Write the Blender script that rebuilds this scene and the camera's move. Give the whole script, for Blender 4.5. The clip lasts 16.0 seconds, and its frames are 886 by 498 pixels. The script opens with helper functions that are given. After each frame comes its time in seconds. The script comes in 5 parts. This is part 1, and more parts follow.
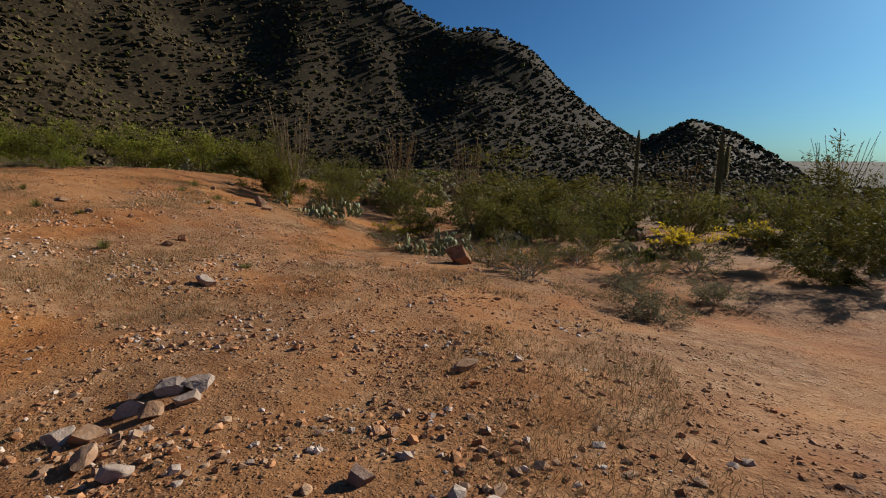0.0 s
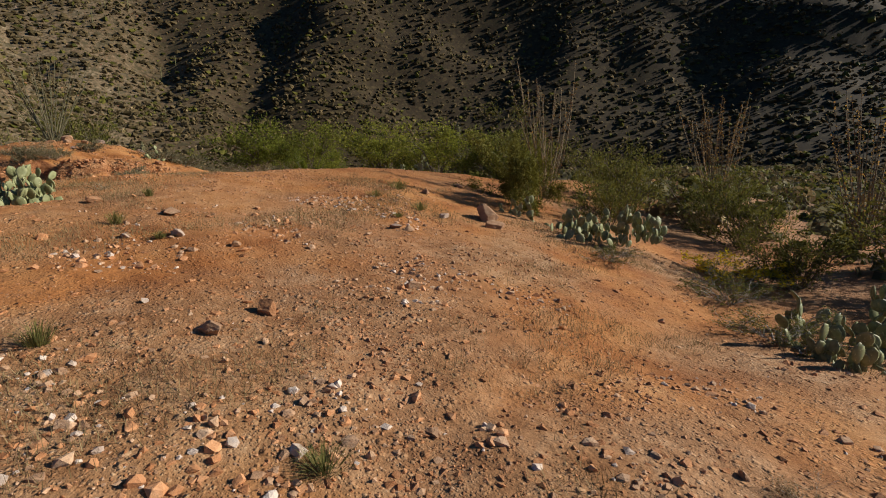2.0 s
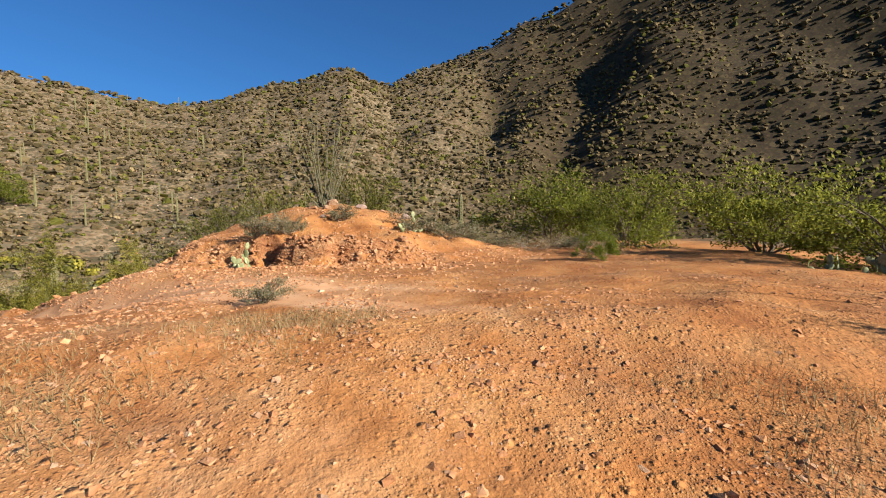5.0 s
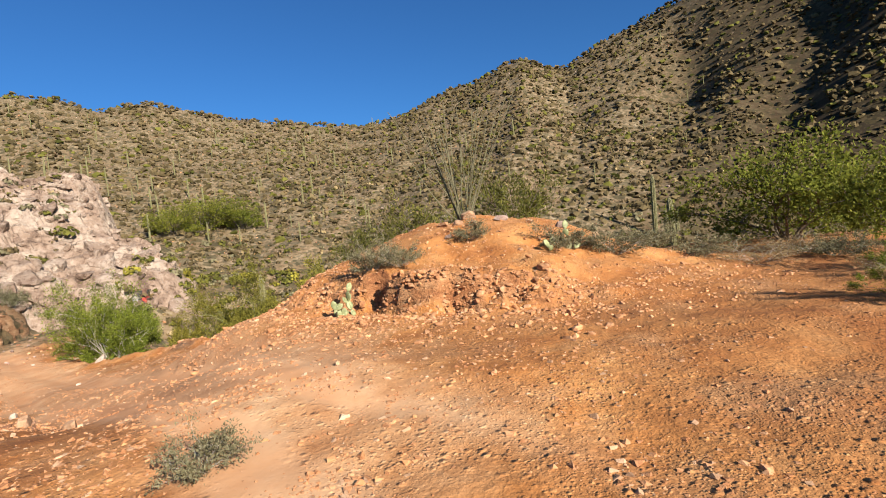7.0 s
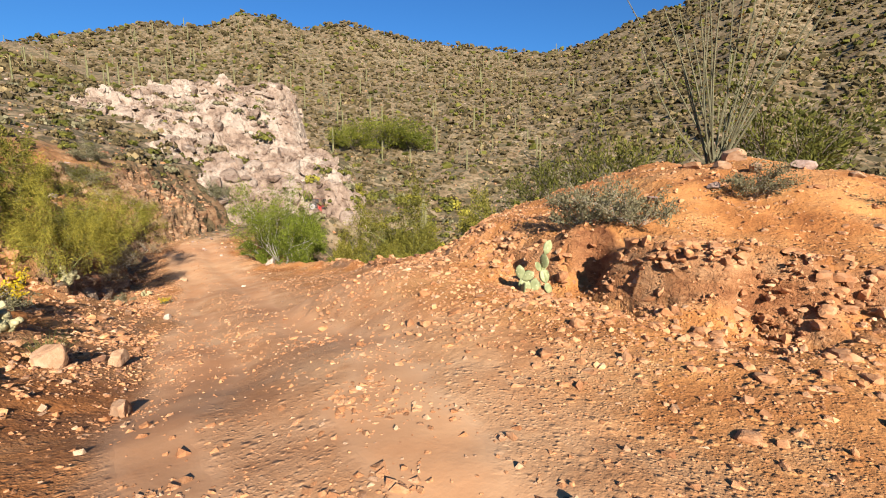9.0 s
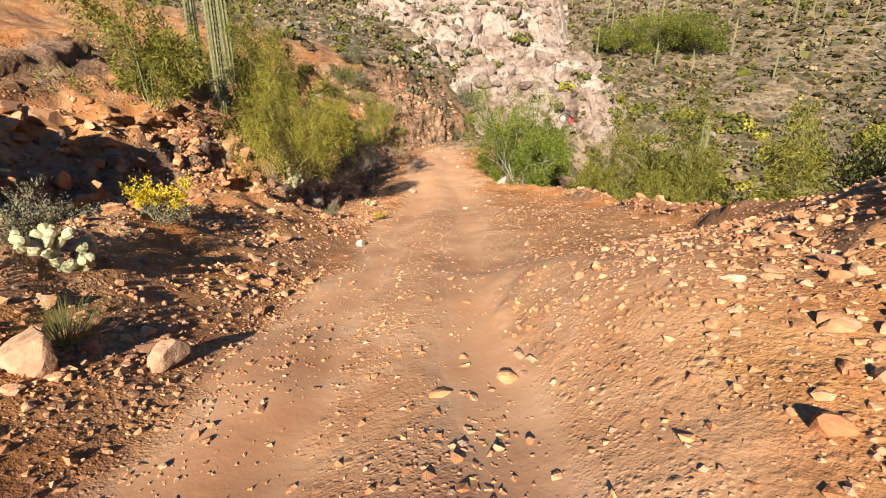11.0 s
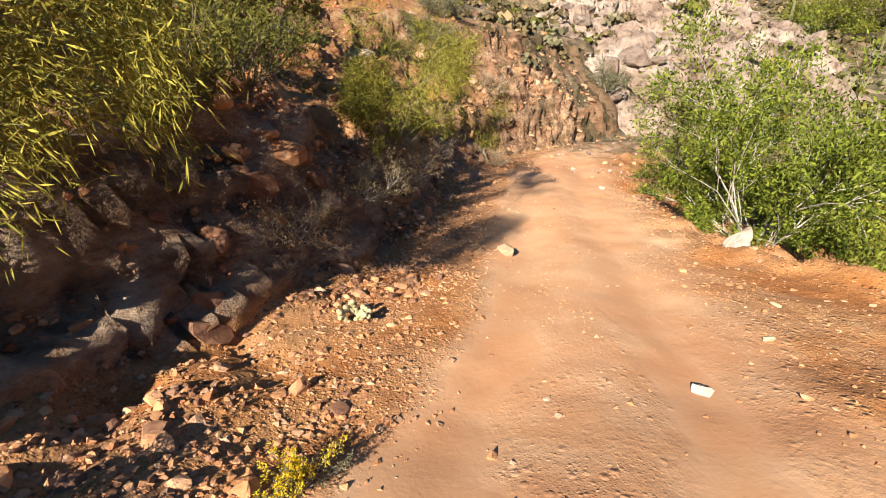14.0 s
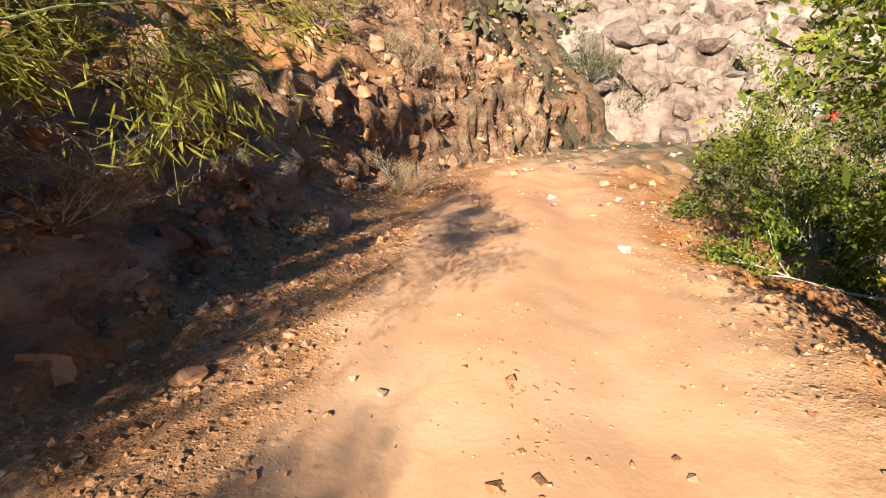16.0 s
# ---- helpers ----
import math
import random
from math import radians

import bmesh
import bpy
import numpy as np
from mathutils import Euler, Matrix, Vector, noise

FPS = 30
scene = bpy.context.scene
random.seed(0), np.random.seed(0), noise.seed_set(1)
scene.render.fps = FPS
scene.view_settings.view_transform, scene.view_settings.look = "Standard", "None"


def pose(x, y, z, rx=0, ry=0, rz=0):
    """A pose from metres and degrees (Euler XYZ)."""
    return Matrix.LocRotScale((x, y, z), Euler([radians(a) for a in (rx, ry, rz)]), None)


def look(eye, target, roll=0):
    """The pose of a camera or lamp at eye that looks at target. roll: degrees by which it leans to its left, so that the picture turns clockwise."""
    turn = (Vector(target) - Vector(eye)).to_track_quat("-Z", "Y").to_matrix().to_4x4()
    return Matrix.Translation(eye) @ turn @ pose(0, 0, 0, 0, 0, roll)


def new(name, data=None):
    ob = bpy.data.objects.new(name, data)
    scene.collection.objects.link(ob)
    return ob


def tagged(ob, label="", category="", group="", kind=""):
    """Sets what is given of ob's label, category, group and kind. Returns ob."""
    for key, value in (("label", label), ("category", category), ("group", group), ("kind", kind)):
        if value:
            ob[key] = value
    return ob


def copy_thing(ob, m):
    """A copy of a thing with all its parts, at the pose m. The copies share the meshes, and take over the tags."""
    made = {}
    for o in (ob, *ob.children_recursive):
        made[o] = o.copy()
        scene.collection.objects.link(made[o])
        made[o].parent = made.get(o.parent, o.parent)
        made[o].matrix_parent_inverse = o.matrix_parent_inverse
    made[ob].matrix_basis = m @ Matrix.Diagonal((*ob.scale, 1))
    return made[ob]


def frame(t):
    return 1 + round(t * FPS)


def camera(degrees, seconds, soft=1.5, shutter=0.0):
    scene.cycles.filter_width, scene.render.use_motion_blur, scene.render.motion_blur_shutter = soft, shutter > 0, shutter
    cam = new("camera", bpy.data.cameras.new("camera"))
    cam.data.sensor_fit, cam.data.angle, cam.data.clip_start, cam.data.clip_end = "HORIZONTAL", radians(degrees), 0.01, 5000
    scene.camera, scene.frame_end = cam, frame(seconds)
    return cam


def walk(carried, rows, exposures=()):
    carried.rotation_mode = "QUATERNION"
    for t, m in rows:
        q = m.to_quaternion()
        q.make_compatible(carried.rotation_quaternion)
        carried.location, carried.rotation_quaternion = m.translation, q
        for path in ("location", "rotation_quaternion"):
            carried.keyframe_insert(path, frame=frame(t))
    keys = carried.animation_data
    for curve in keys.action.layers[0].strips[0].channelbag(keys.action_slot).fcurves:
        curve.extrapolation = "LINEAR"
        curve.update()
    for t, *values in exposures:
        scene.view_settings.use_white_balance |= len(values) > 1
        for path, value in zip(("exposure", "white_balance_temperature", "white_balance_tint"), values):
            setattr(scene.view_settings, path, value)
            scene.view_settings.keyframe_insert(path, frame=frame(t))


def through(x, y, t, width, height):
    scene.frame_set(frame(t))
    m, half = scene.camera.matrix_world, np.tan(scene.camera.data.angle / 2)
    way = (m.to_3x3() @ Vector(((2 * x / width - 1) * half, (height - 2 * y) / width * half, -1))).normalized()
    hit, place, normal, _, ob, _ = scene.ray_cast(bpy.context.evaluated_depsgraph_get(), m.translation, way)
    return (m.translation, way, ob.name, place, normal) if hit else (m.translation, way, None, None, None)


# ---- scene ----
EXPOSURES = [(0.0, 0.2), (1.5, 0.28), (2.5, 0.7), (4.0, 1.2), (6.3, 1.32), (7.0, 1.36), (8.0, 1.42), (9.5, 1.46), (12.3, 1.6), (14.0, 1.66), (16.0, 1.76)]
cam = camera(86, 16.0, soft=1.1)
PATH = [
    (0, (2.83, -0.27, 2.15), (0.33, 9.25, 0.34), -0.1),
    (0.5, (2.33, 1.63, 2.10), (-1.27, 10.77, 0.20), -1.8),
    (1, (1.44, 3.65, 2.03), (-3.48, 12.12, 0.03), -3.2),
    (1.5, (0.50, 5.29, 1.90), (-5.66, 12.93, 0.01), -3.4),
    (2, (-1.13, 6.59, 1.70), (-8.18, 13.50, 0.08), -2.3),
    (2.5, (-2.81, 7.44, 1.70), (-10.56, 13.63, 0.43), -1.1),
    (3, (-4.39, 8.27, 1.91), (-12.83, 13.49, 0.71), -1.1),
    (3.5, (-5.42, 8.90, 2.09), (-14.40, 13.12, 0.87), -2.4),
    (4, (-6.53, 9.47, 2.30), (-15.92, 12.83, 1.51), -2.0),
    (4.2, (-6.86, 9.65, 2.42), (-16.33, 12.80, 1.81), -0.9),
    (6.3, (-11.82, 12.38, 3.09), (-21.70, 11.03, 2.40), -7.1),
    (6.5, (-12.01, 12.22, 3.17), (-21.87, 10.66, 2.49), -7.3),
    (7, (-12.26, 11.98, 3.29), (-21.97, 9.62, 2.85), -6.0),
    (7.5, (-12.96, 11.70, 3.35), (-22.41, 8.46, 3.04), -4.6),
    (8, (-13.92, 11.00, 3.34), (-23.06, 6.97, 2.76), -3.2),
    (8.5, (-14.63, 10.45, 3.31), (-23.40, 5.76, 2.24), -1.5),
    (9, (-15.29, 9.95, 3.24), (-23.60, 4.62, 1.63), 0.5),
    (9.5, (-15.89, 9.50, 3.25), (-23.64, 3.57, 1.05), 2.5),
    (10, (-16.73, 9.03, 3.21), (-23.43, 2.17, 0.37), 2.2),
    (10.2, (-17.05, 8.83, 3.17), (-23.23, 1.57, 0.17), 1.3),
    (12.3, (-19.86, 3.07, 2.20), (-22.76, -5.82, -1.36), 5.5),
    (12.5, (-20.14, 2.46, 2.11), (-22.96, -6.41, -1.53), 5.8),
    (13, (-20.96, 0.67, 1.74), (-23.84, -8.18, -1.92), 6.3),
    (13.5, (-21.91, -1.14, 1.49), (-24.71, -10.08, -2.00), 5.4),
    (14, (-22.82, -2.82, 1.23), (-25.27, -11.92, -2.11), 1.9),
    (14.5, (-23.75, -4.50, 1.02), (-25.86, -13.79, -2.01), -1.8),
    (15, (-24.67, -6.40, 0.77), (-27.18, -15.66, -2.02), -1.8),
    (15.5, (-25.67, -8.02, 0.51), (-28.45, -17.20, -2.33), -0.7),
    (16, (-26.53, -9.71, 0.28), (-29.59, -18.71, -2.81), 1.8),
]
walk(cam, [(t, look(eye, target, roll)) for t, eye, target, roll in PATH], exposures=EXPOSURES)


# ---- sky and sun ----
SUN = Vector((0.575, 0.675, 0.43)).normalized()
world = bpy.data.worlds.new("sky")
scene.world = world
world.use_nodes = True
sky = world.node_tree.nodes.new("ShaderNodeTexSky")
sky.sky_type, sky.sun_disc = "NISHITA", False
sky.sun_elevation, sky.sun_rotation = math.asin(SUN.z), math.atan2(SUN.x, SUN.y)
sky.altitude, sky.air_density, sky.dust_density, sky.ozone_density = 900, 1.0, 2.2, 2.0
tint = world.node_tree.nodes.new("ShaderNodeMix")
tint.data_type, tint.blend_type = "RGBA", "MULTIPLY"
tint.inputs[0].default_value, tint.inputs[7].default_value = 1.0, (0.45, 1.07, 1.75, 1)
world.node_tree.links.new(sky.outputs[0], tint.inputs[6])
world.node_tree.links.new(tint.outputs[2], world.node_tree.nodes["Background"].inputs[0])
world.node_tree.nodes["Background"].inputs[1].default_value = 0.029
lamp = bpy.data.lights.new("sun", "SUN")
lamp.energy, lamp.angle, lamp.color = 5.0, radians(0.53), (1.0, 0.93, 0.82)
sun = new("sun", lamp)
sun.matrix_world = look((0, 0, 50), Vector((0, 0, 50)) - SUN)



# ---- materials ----
def material(name, rough=0.9):
    m = bpy.data.materials.new(name)
    m.use_nodes = True
    b = m.node_tree.nodes["Principled BSDF"]
    b.inputs["Roughness"].default_value = rough
    b.inputs["Specular IOR Level"].default_value = 0.2
    return m, m.node_tree, b


def node(tree, kind, **values):
    n = tree.nodes.new(kind)
    for key, value in values.items():
        n.inputs[key].default_value = value
    return n


def noise_tex(tree, coords, scale, detail=4.0, rough=0.6):
    n = node(tree, "ShaderNodeTexNoise", Scale=scale, Detail=detail, Roughness=rough)
    tree.links.new(coords, n.inputs["Vector"])
    return n.outputs["Fac"]


def stops(tree, fac, *pairs):
    """A colour ramp through (place, colour) pairs."""
    r = tree.nodes.new("ShaderNodeValToRGB")
    els = r.color_ramp.elements
    while len(els) < len(pairs):
        els.new(0.5)
    for e, (place, colour) in zip(els, pairs):
        e.position, e.color = place, (*colour, 1)
    tree.links.new(fac, r.inputs["Fac"])
    return r.outputs["Color"]


def blend(tree, fac, a, b, kind="MIX"):
    m = tree.nodes.new("ShaderNodeMix")
    m.data_type, m.blend_type = "RGBA", kind
    for socket, value in ((m.inputs[0], fac), (m.inputs[6], a), (m.inputs[7], b)):
        if isinstance(value, (int, float)):
            socket.default_value = value
        elif isinstance(value, tuple):
            socket.default_value = (*value, 1)
        else:
            tree.links.new(value, socket)
    return m.outputs[2]


def bump(tree, bsdf, fac, strength, distance):
    n = node(tree, "ShaderNodeBump", Strength=strength, Distance=distance)
    tree.links.new(fac, n.inputs["Height"])
    tree.links.new(n.outputs["Normal"], bsdf.inputs["Normal"])


def coords(tree, kind="Position"):
    return tree.nodes.new("ShaderNodeNewGeometry").outputs[kind]


def sums(tree, kind, a, b, c=None):
    n = tree.nodes.new("ShaderNodeMath")
    n.operation = kind
    for socket, value in zip(n.inputs, (a, b, c)):
        if isinstance(value, (int, float)):
            socket.default_value = value
        elif value is not None:
            tree.links.new(value, socket)
    return n.outputs[0]


def pebbles(t, vec, scale):
    """Round grains: the distance from each grain's middle, and two random tones for each grain."""
    v = node(t, "ShaderNodeTexVoronoi", Scale=scale, Randomness=1.0)
    t.links.new(vec, v.inputs["Vector"])
    sep = t.nodes.new("ShaderNodeSeparateColor")
    t.links.new(v.outputs["Color"], sep.inputs[0])
    return v.outputs["Distance"], sep.outputs[0], sep.outputs[1]


def soil_material():
    m, t, b = material("desert_soil", 0.95)
    p = coords(t)
    big, mid, fine = noise_tex(t, p, 0.16, 3), noise_tex(t, p, 1.1, 5), noise_tex(t, p, 14, 4, 0.7)
    red = stops(t, mid, (0.28, (0.38, 0.128, 0.034)), (0.48, (0.575, 0.222, 0.062)), (0.7, (0.67, 0.31, 0.105)))
    rust = stops(t, noise_tex(t, p, 0.23, 4, 0.6), (0.47, (0, 0, 0)), (0.62, (0.8, 0.8, 0.8)))
    red = blend(t, rust, red, stops(t, mid, (0.3, (0.34, 0.112, 0.03)), (0.7, (0.58, 0.25, 0.08))))
    straw = stops(t, noise_tex(t, p, 0.9, 5, 0.65), (0.5, (0, 0, 0)), (0.66, (0.4, 0.4, 0.4)))
    red = blend(t, straw, red, (0.53, 0.285, 0.135))
    kind = t.nodes.new("ShaderNodeAttribute")
    kind.attribute_name = "tan_soil"
    tan = stops(t, noise_tex(t, p, 3.2, 5, 0.65), (0.32, (0.26, 0.118, 0.048)), (0.5, (0.46, 0.238, 0.108)), (0.68, (0.62, 0.375, 0.20)))
    red = blend(t, kind.outputs["Fac"], red, tan)
    dust = stops(t, mid, (0.3, (0.79, 0.395, 0.185)), (0.7, (0.89, 0.54, 0.30)))
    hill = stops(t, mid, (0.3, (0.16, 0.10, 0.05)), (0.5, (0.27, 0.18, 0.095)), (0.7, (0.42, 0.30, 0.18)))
    # dark: soil of the northern slopes with their backlit shade put into the colour
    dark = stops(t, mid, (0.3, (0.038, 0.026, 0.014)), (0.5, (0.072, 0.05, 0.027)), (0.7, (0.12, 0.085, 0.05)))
    zone = t.nodes.new("ShaderNodeAttribute")
    zone.attribute_name = "zone"
    part = t.nodes.new("ShaderNodeSeparateColor")
    t.links.new(zone.outputs["Color"], part.inputs[0])
    soft = sums(t, "ADD", part.outputs[0], sums(t, "MULTIPLY_ADD", noise_tex(t, p, 2.2, 5, 0.65), 0.5, -0.25))
    c = blend(t, stops(t, soft, (0.05, (0, 0, 0)), (0.8, (0.9, 0.9, 0.9))), red, dust)
    rut = stops(t, mid, (0.3, (0.70, 0.31, 0.13)), (0.7, (0.84, 0.44, 0.21)))
    c = blend(t, stops(t, part.outputs[0], (0.62, (0, 0, 0)), (1.0, (0.9, 0.9, 0.9))), c, rut)
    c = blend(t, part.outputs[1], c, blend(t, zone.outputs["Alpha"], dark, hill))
    # broken strata in the cut banks
    flat = t.nodes.new("ShaderNodeMapping")
    flat.inputs["Scale"].default_value, flat.inputs["Rotation"].default_value = (1.0, 1.0, 2.4), (0.5, 0.25, 0)
    t.links.new(p, flat.inputs["Vector"])
    beds = noise_tex(t, flat.outputs[0], 1.1, 7, 0.7)
    strata = stops(t, beds, (0.34, (0.24, 0.13, 0.075)), (0.5, (0.42, 0.25, 0.145)), (0.64, (0.62, 0.43, 0.28)))
    iron = stops(t, beds, (0.34, (0.36, 0.128, 0.048)), (0.48, (0.55, 0.23, 0.09)), (0.66, (0.68, 0.36, 0.17)))
    strata = blend(t, zone.outputs["Alpha"], iron, strata)
    crack = stops(t, noise_tex(t, flat.outputs[0], 4.0, 6, 0.75), (0.36, (0.6, 0.54, 0.5)), (0.5, (1.0, 1.0, 1.0)))
    c = blend(t, part.outputs[2], c, blend(t, 0.9, strata, crack, "MULTIPLY"))
    patch = stops(t, big, (0.35, (0.80, 0.72, 0.68)), (0.65, (1.1, 1.12, 1.12)))
    c = blend(t, 0.8, c, patch, "MULTIPLY")
    # brush and stones on the far slopes
    for scale, share, size in ((0.5, 0.75, 0.44), (1.3, 0.7, 0.42), (2.6, 0.6, 0.4)):
        dist, tone, _ = pebbles(t, p, scale)
        spot = sums(t, "MULTIPLY", sums(t, "LESS_THAN", dist, size), sums(t, "MULTIPLY", sums(t, "LESS_THAN", tone, share), part.outputs[1]))
        bush = stops(t, tone, (0.0, (0.05, 0.041, 0.018)), (0.5, (0.12, 0.092, 0.042)), (0.62, (0.17, 0.125, 0.07)))
        c = blend(t, sums(t, "MULTIPLY", spot, 0.8), c, bush)
    # northern slopes darkened in colour for thick brush and their backlit shade
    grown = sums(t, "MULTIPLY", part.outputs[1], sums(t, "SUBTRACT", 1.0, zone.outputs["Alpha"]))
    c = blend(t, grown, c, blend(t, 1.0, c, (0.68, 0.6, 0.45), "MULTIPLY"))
    # small rounded stones bedded in the soil, few on the driven dust and none on the far slopes
    rest = sums(t, "SUBTRACT", 1.0, sums(t, "MINIMUM", sums(t, "MULTIPLY", part.outputs[0], 1.22), 0.97))
    rest = sums(t, "MULTIPLY", rest, sums(t, "SUBTRACT", 1.0, part.outputs[1]))
    rest = sums(t, "MULTIPLY", rest, sums(t, "MULTIPLY_ADD", part.outputs[2], -0.8, 1.0))
    where = stops(t, noise_tex(t, p, 0.9, 4), (0.38, (0.12, 0.12, 0.12)), (0.52, (1, 1, 1)))
    relief = sums(t, "MULTIPLY", fine, sums(t, "MULTIPLY_ADD", rest, 0.008, 0.003))
    relief = sums(t, "ADD", relief, sums(t, "MULTIPLY", sums(t, "MULTIPLY", noise_tex(t, p, 4.0, 6, 0.65), 0.05), rest))
    for scale, share in ((12.0, 0.3), (24.0, 0.6), (48.0, 0.75)):
        dist, tone, shade = pebbles(t, p, scale)
        mask = sums(t, "MULTIPLY", sums(t, "LESS_THAN", tone, share), sums(t, "MULTIPLY", rest, where))
        dome = sums(t, "MAXIMUM", sums(t, "SUBTRACT", 0.42, dist), 0.0)
        relief = sums(t, "ADD", relief, sums(t, "MULTIPLY", sums(t, "MULTIPLY", dome, 0.95 / scale), mask))
        tint = stops(t, shade, (0.0, (0.74, 0.66, 0.62)), (0.4, (1.0, 0.97, 0.95)), (0.75, (1.14, 1.2, 1.24)), (1.0, (1.3, 1.5, 1.75)))
        on = sums(t, "MULTIPLY", mask, sums(t, "LESS_THAN", dist, 0.40))
        c = blend(t, on, c, blend(t, 1.0, c, tint, "MULTIPLY"))
    # crumbling lumps in the cut banks
    lumps = sums(t, "ADD", sums(t, "MULTIPLY", beds, 0.16), sums(t, "MULTIPLY", noise_tex(t, p, 7.0, 7, 0.7), 0.09))
    relief = sums(t, "ADD", relief, sums(t, "MULTIPLY", lumps, part.outputs[2]))
    speck = stops(t, noise_tex(t, p, 45, 3, 0.7), (0.35, (0.66, 0.62, 0.60)), (0.5, (1, 1, 1)), (0.68, (1.2, 1.2, 1.18)))
    c = blend(t, sums(t, "MULTIPLY", rest, 0.7), c, blend(t, 1.0, c, speck, "MULTIPLY"))
    c = blend(t, 1.0, c, (0.60, 0.635, 0.67), "MULTIPLY")
    t.links.new(c, b.inputs["Base Color"])
    bump(t, b, relief, 1.0, 1.0)
    return m


SOIL = soil_material()

# ---- terrain: the lie of the land as a height function ----
def ramp(a, b, v):
    t = np.clip((v - a) / (b - a), 0.0, 1.0)
    return t * t * (3 - 2 * t)


def lattice(i, j, seed):
    n = (i.astype(np.int64) * 374761393 + j.astype(np.int64) * 668265263 + seed * 1274126177) & 0xFFFFFFFF
    n = ((n ^ (n >> 13)) * 1274126177) & 0xFFFFFFFF
    return ((n ^ (n >> 16)) & 0xFFFF) / 65535.0


def vnoise(x, y, size, seed=0):
    """Smooth value noise from -1 to 1 with cells of the given size."""
    u, v = x / size, y / size
    i, j = np.floor(u), np.floor(v)
    fu, fv = u - i, v - j
    fu, fv = fu * fu * (3 - 2 * fu), fv * fv * (3 - 2 * fv)
    a, b = lattice(i, j, seed), lattice(i + 1, j, seed)
    c, d = lattice(i, j + 1, seed), lattice(i + 1, j + 1, seed)
    return 2 * ((a + (b - a) * fu) * (1 - fv) + (c + (d - c) * fu) * fv) - 1


def fractal(x, y, size, octaves, seed=0):
    out, amp = 0 * x, 1.0
    for n in range(octaves):
        out = out + amp * vnoise(x + 17.3 * n, y - 9.1 * n, size, seed + n)
        size, amp = size * 0.47, amp * 0.5
    return out


# the track that runs down to the south, by y: its middle and its level
TRACK_Y = (-40, -24, -21, -19, -14, -9.5, -4.5, -1, 3, 7, 10, 14)
TRACK_X = (-62, -40, -34, -31.5, -28.6, -26.6, -24.1, -22.2, -20.1, -17.8, -15.5, -13)
LEVEL_Y = (-30, -20, -14, -9.7, -5.4, -2.8, 0.6, 3, 7, 10, 14)
LEVEL_Z = (-1.2, -1.4, -1.45, -1.3, -0.95, -0.5, 0.12, 0.62, 1.36, 1.72, 1.75)
# the skyline of the hills, by the bearing to the left of north: height 180 m away
SKY_A = (-180, -140, -90, -50, -36, -32, -29, -27, -24, -21, -19, -17, -14, -8, -4, 1, 4, 9, 13, 15, 26, 40, 55, 68, 71, 75, 80, 84, 86, 89, 91, 95, 98, 104, 109, 112, 116, 122, 129, 131, 134, 137, 140, 144, 151, 161, 168, 180)
SKY_Z = (30, 12, 4, -2, -11, -13, -11, -6, 0, 9, 12, 10, 5, 19, 29, 39, 44, 48, 54, 58, 79, 92, 88, 72, 66, 64, 59, 53, 55, 60, 60, 56, 54, 47, 44, 44, 45, 46, 51, 53, 50, 53, 54, 48, 46, 38, 31, 28)
FOOT_A = (-180, -120, -40, 0, 40, 80, 100, 130, 150, 180)
FOOT_R = (35, 60, 92, 106, 92, 56, 40, 52, 48, 35)
MID = (-12.0, 5.0)


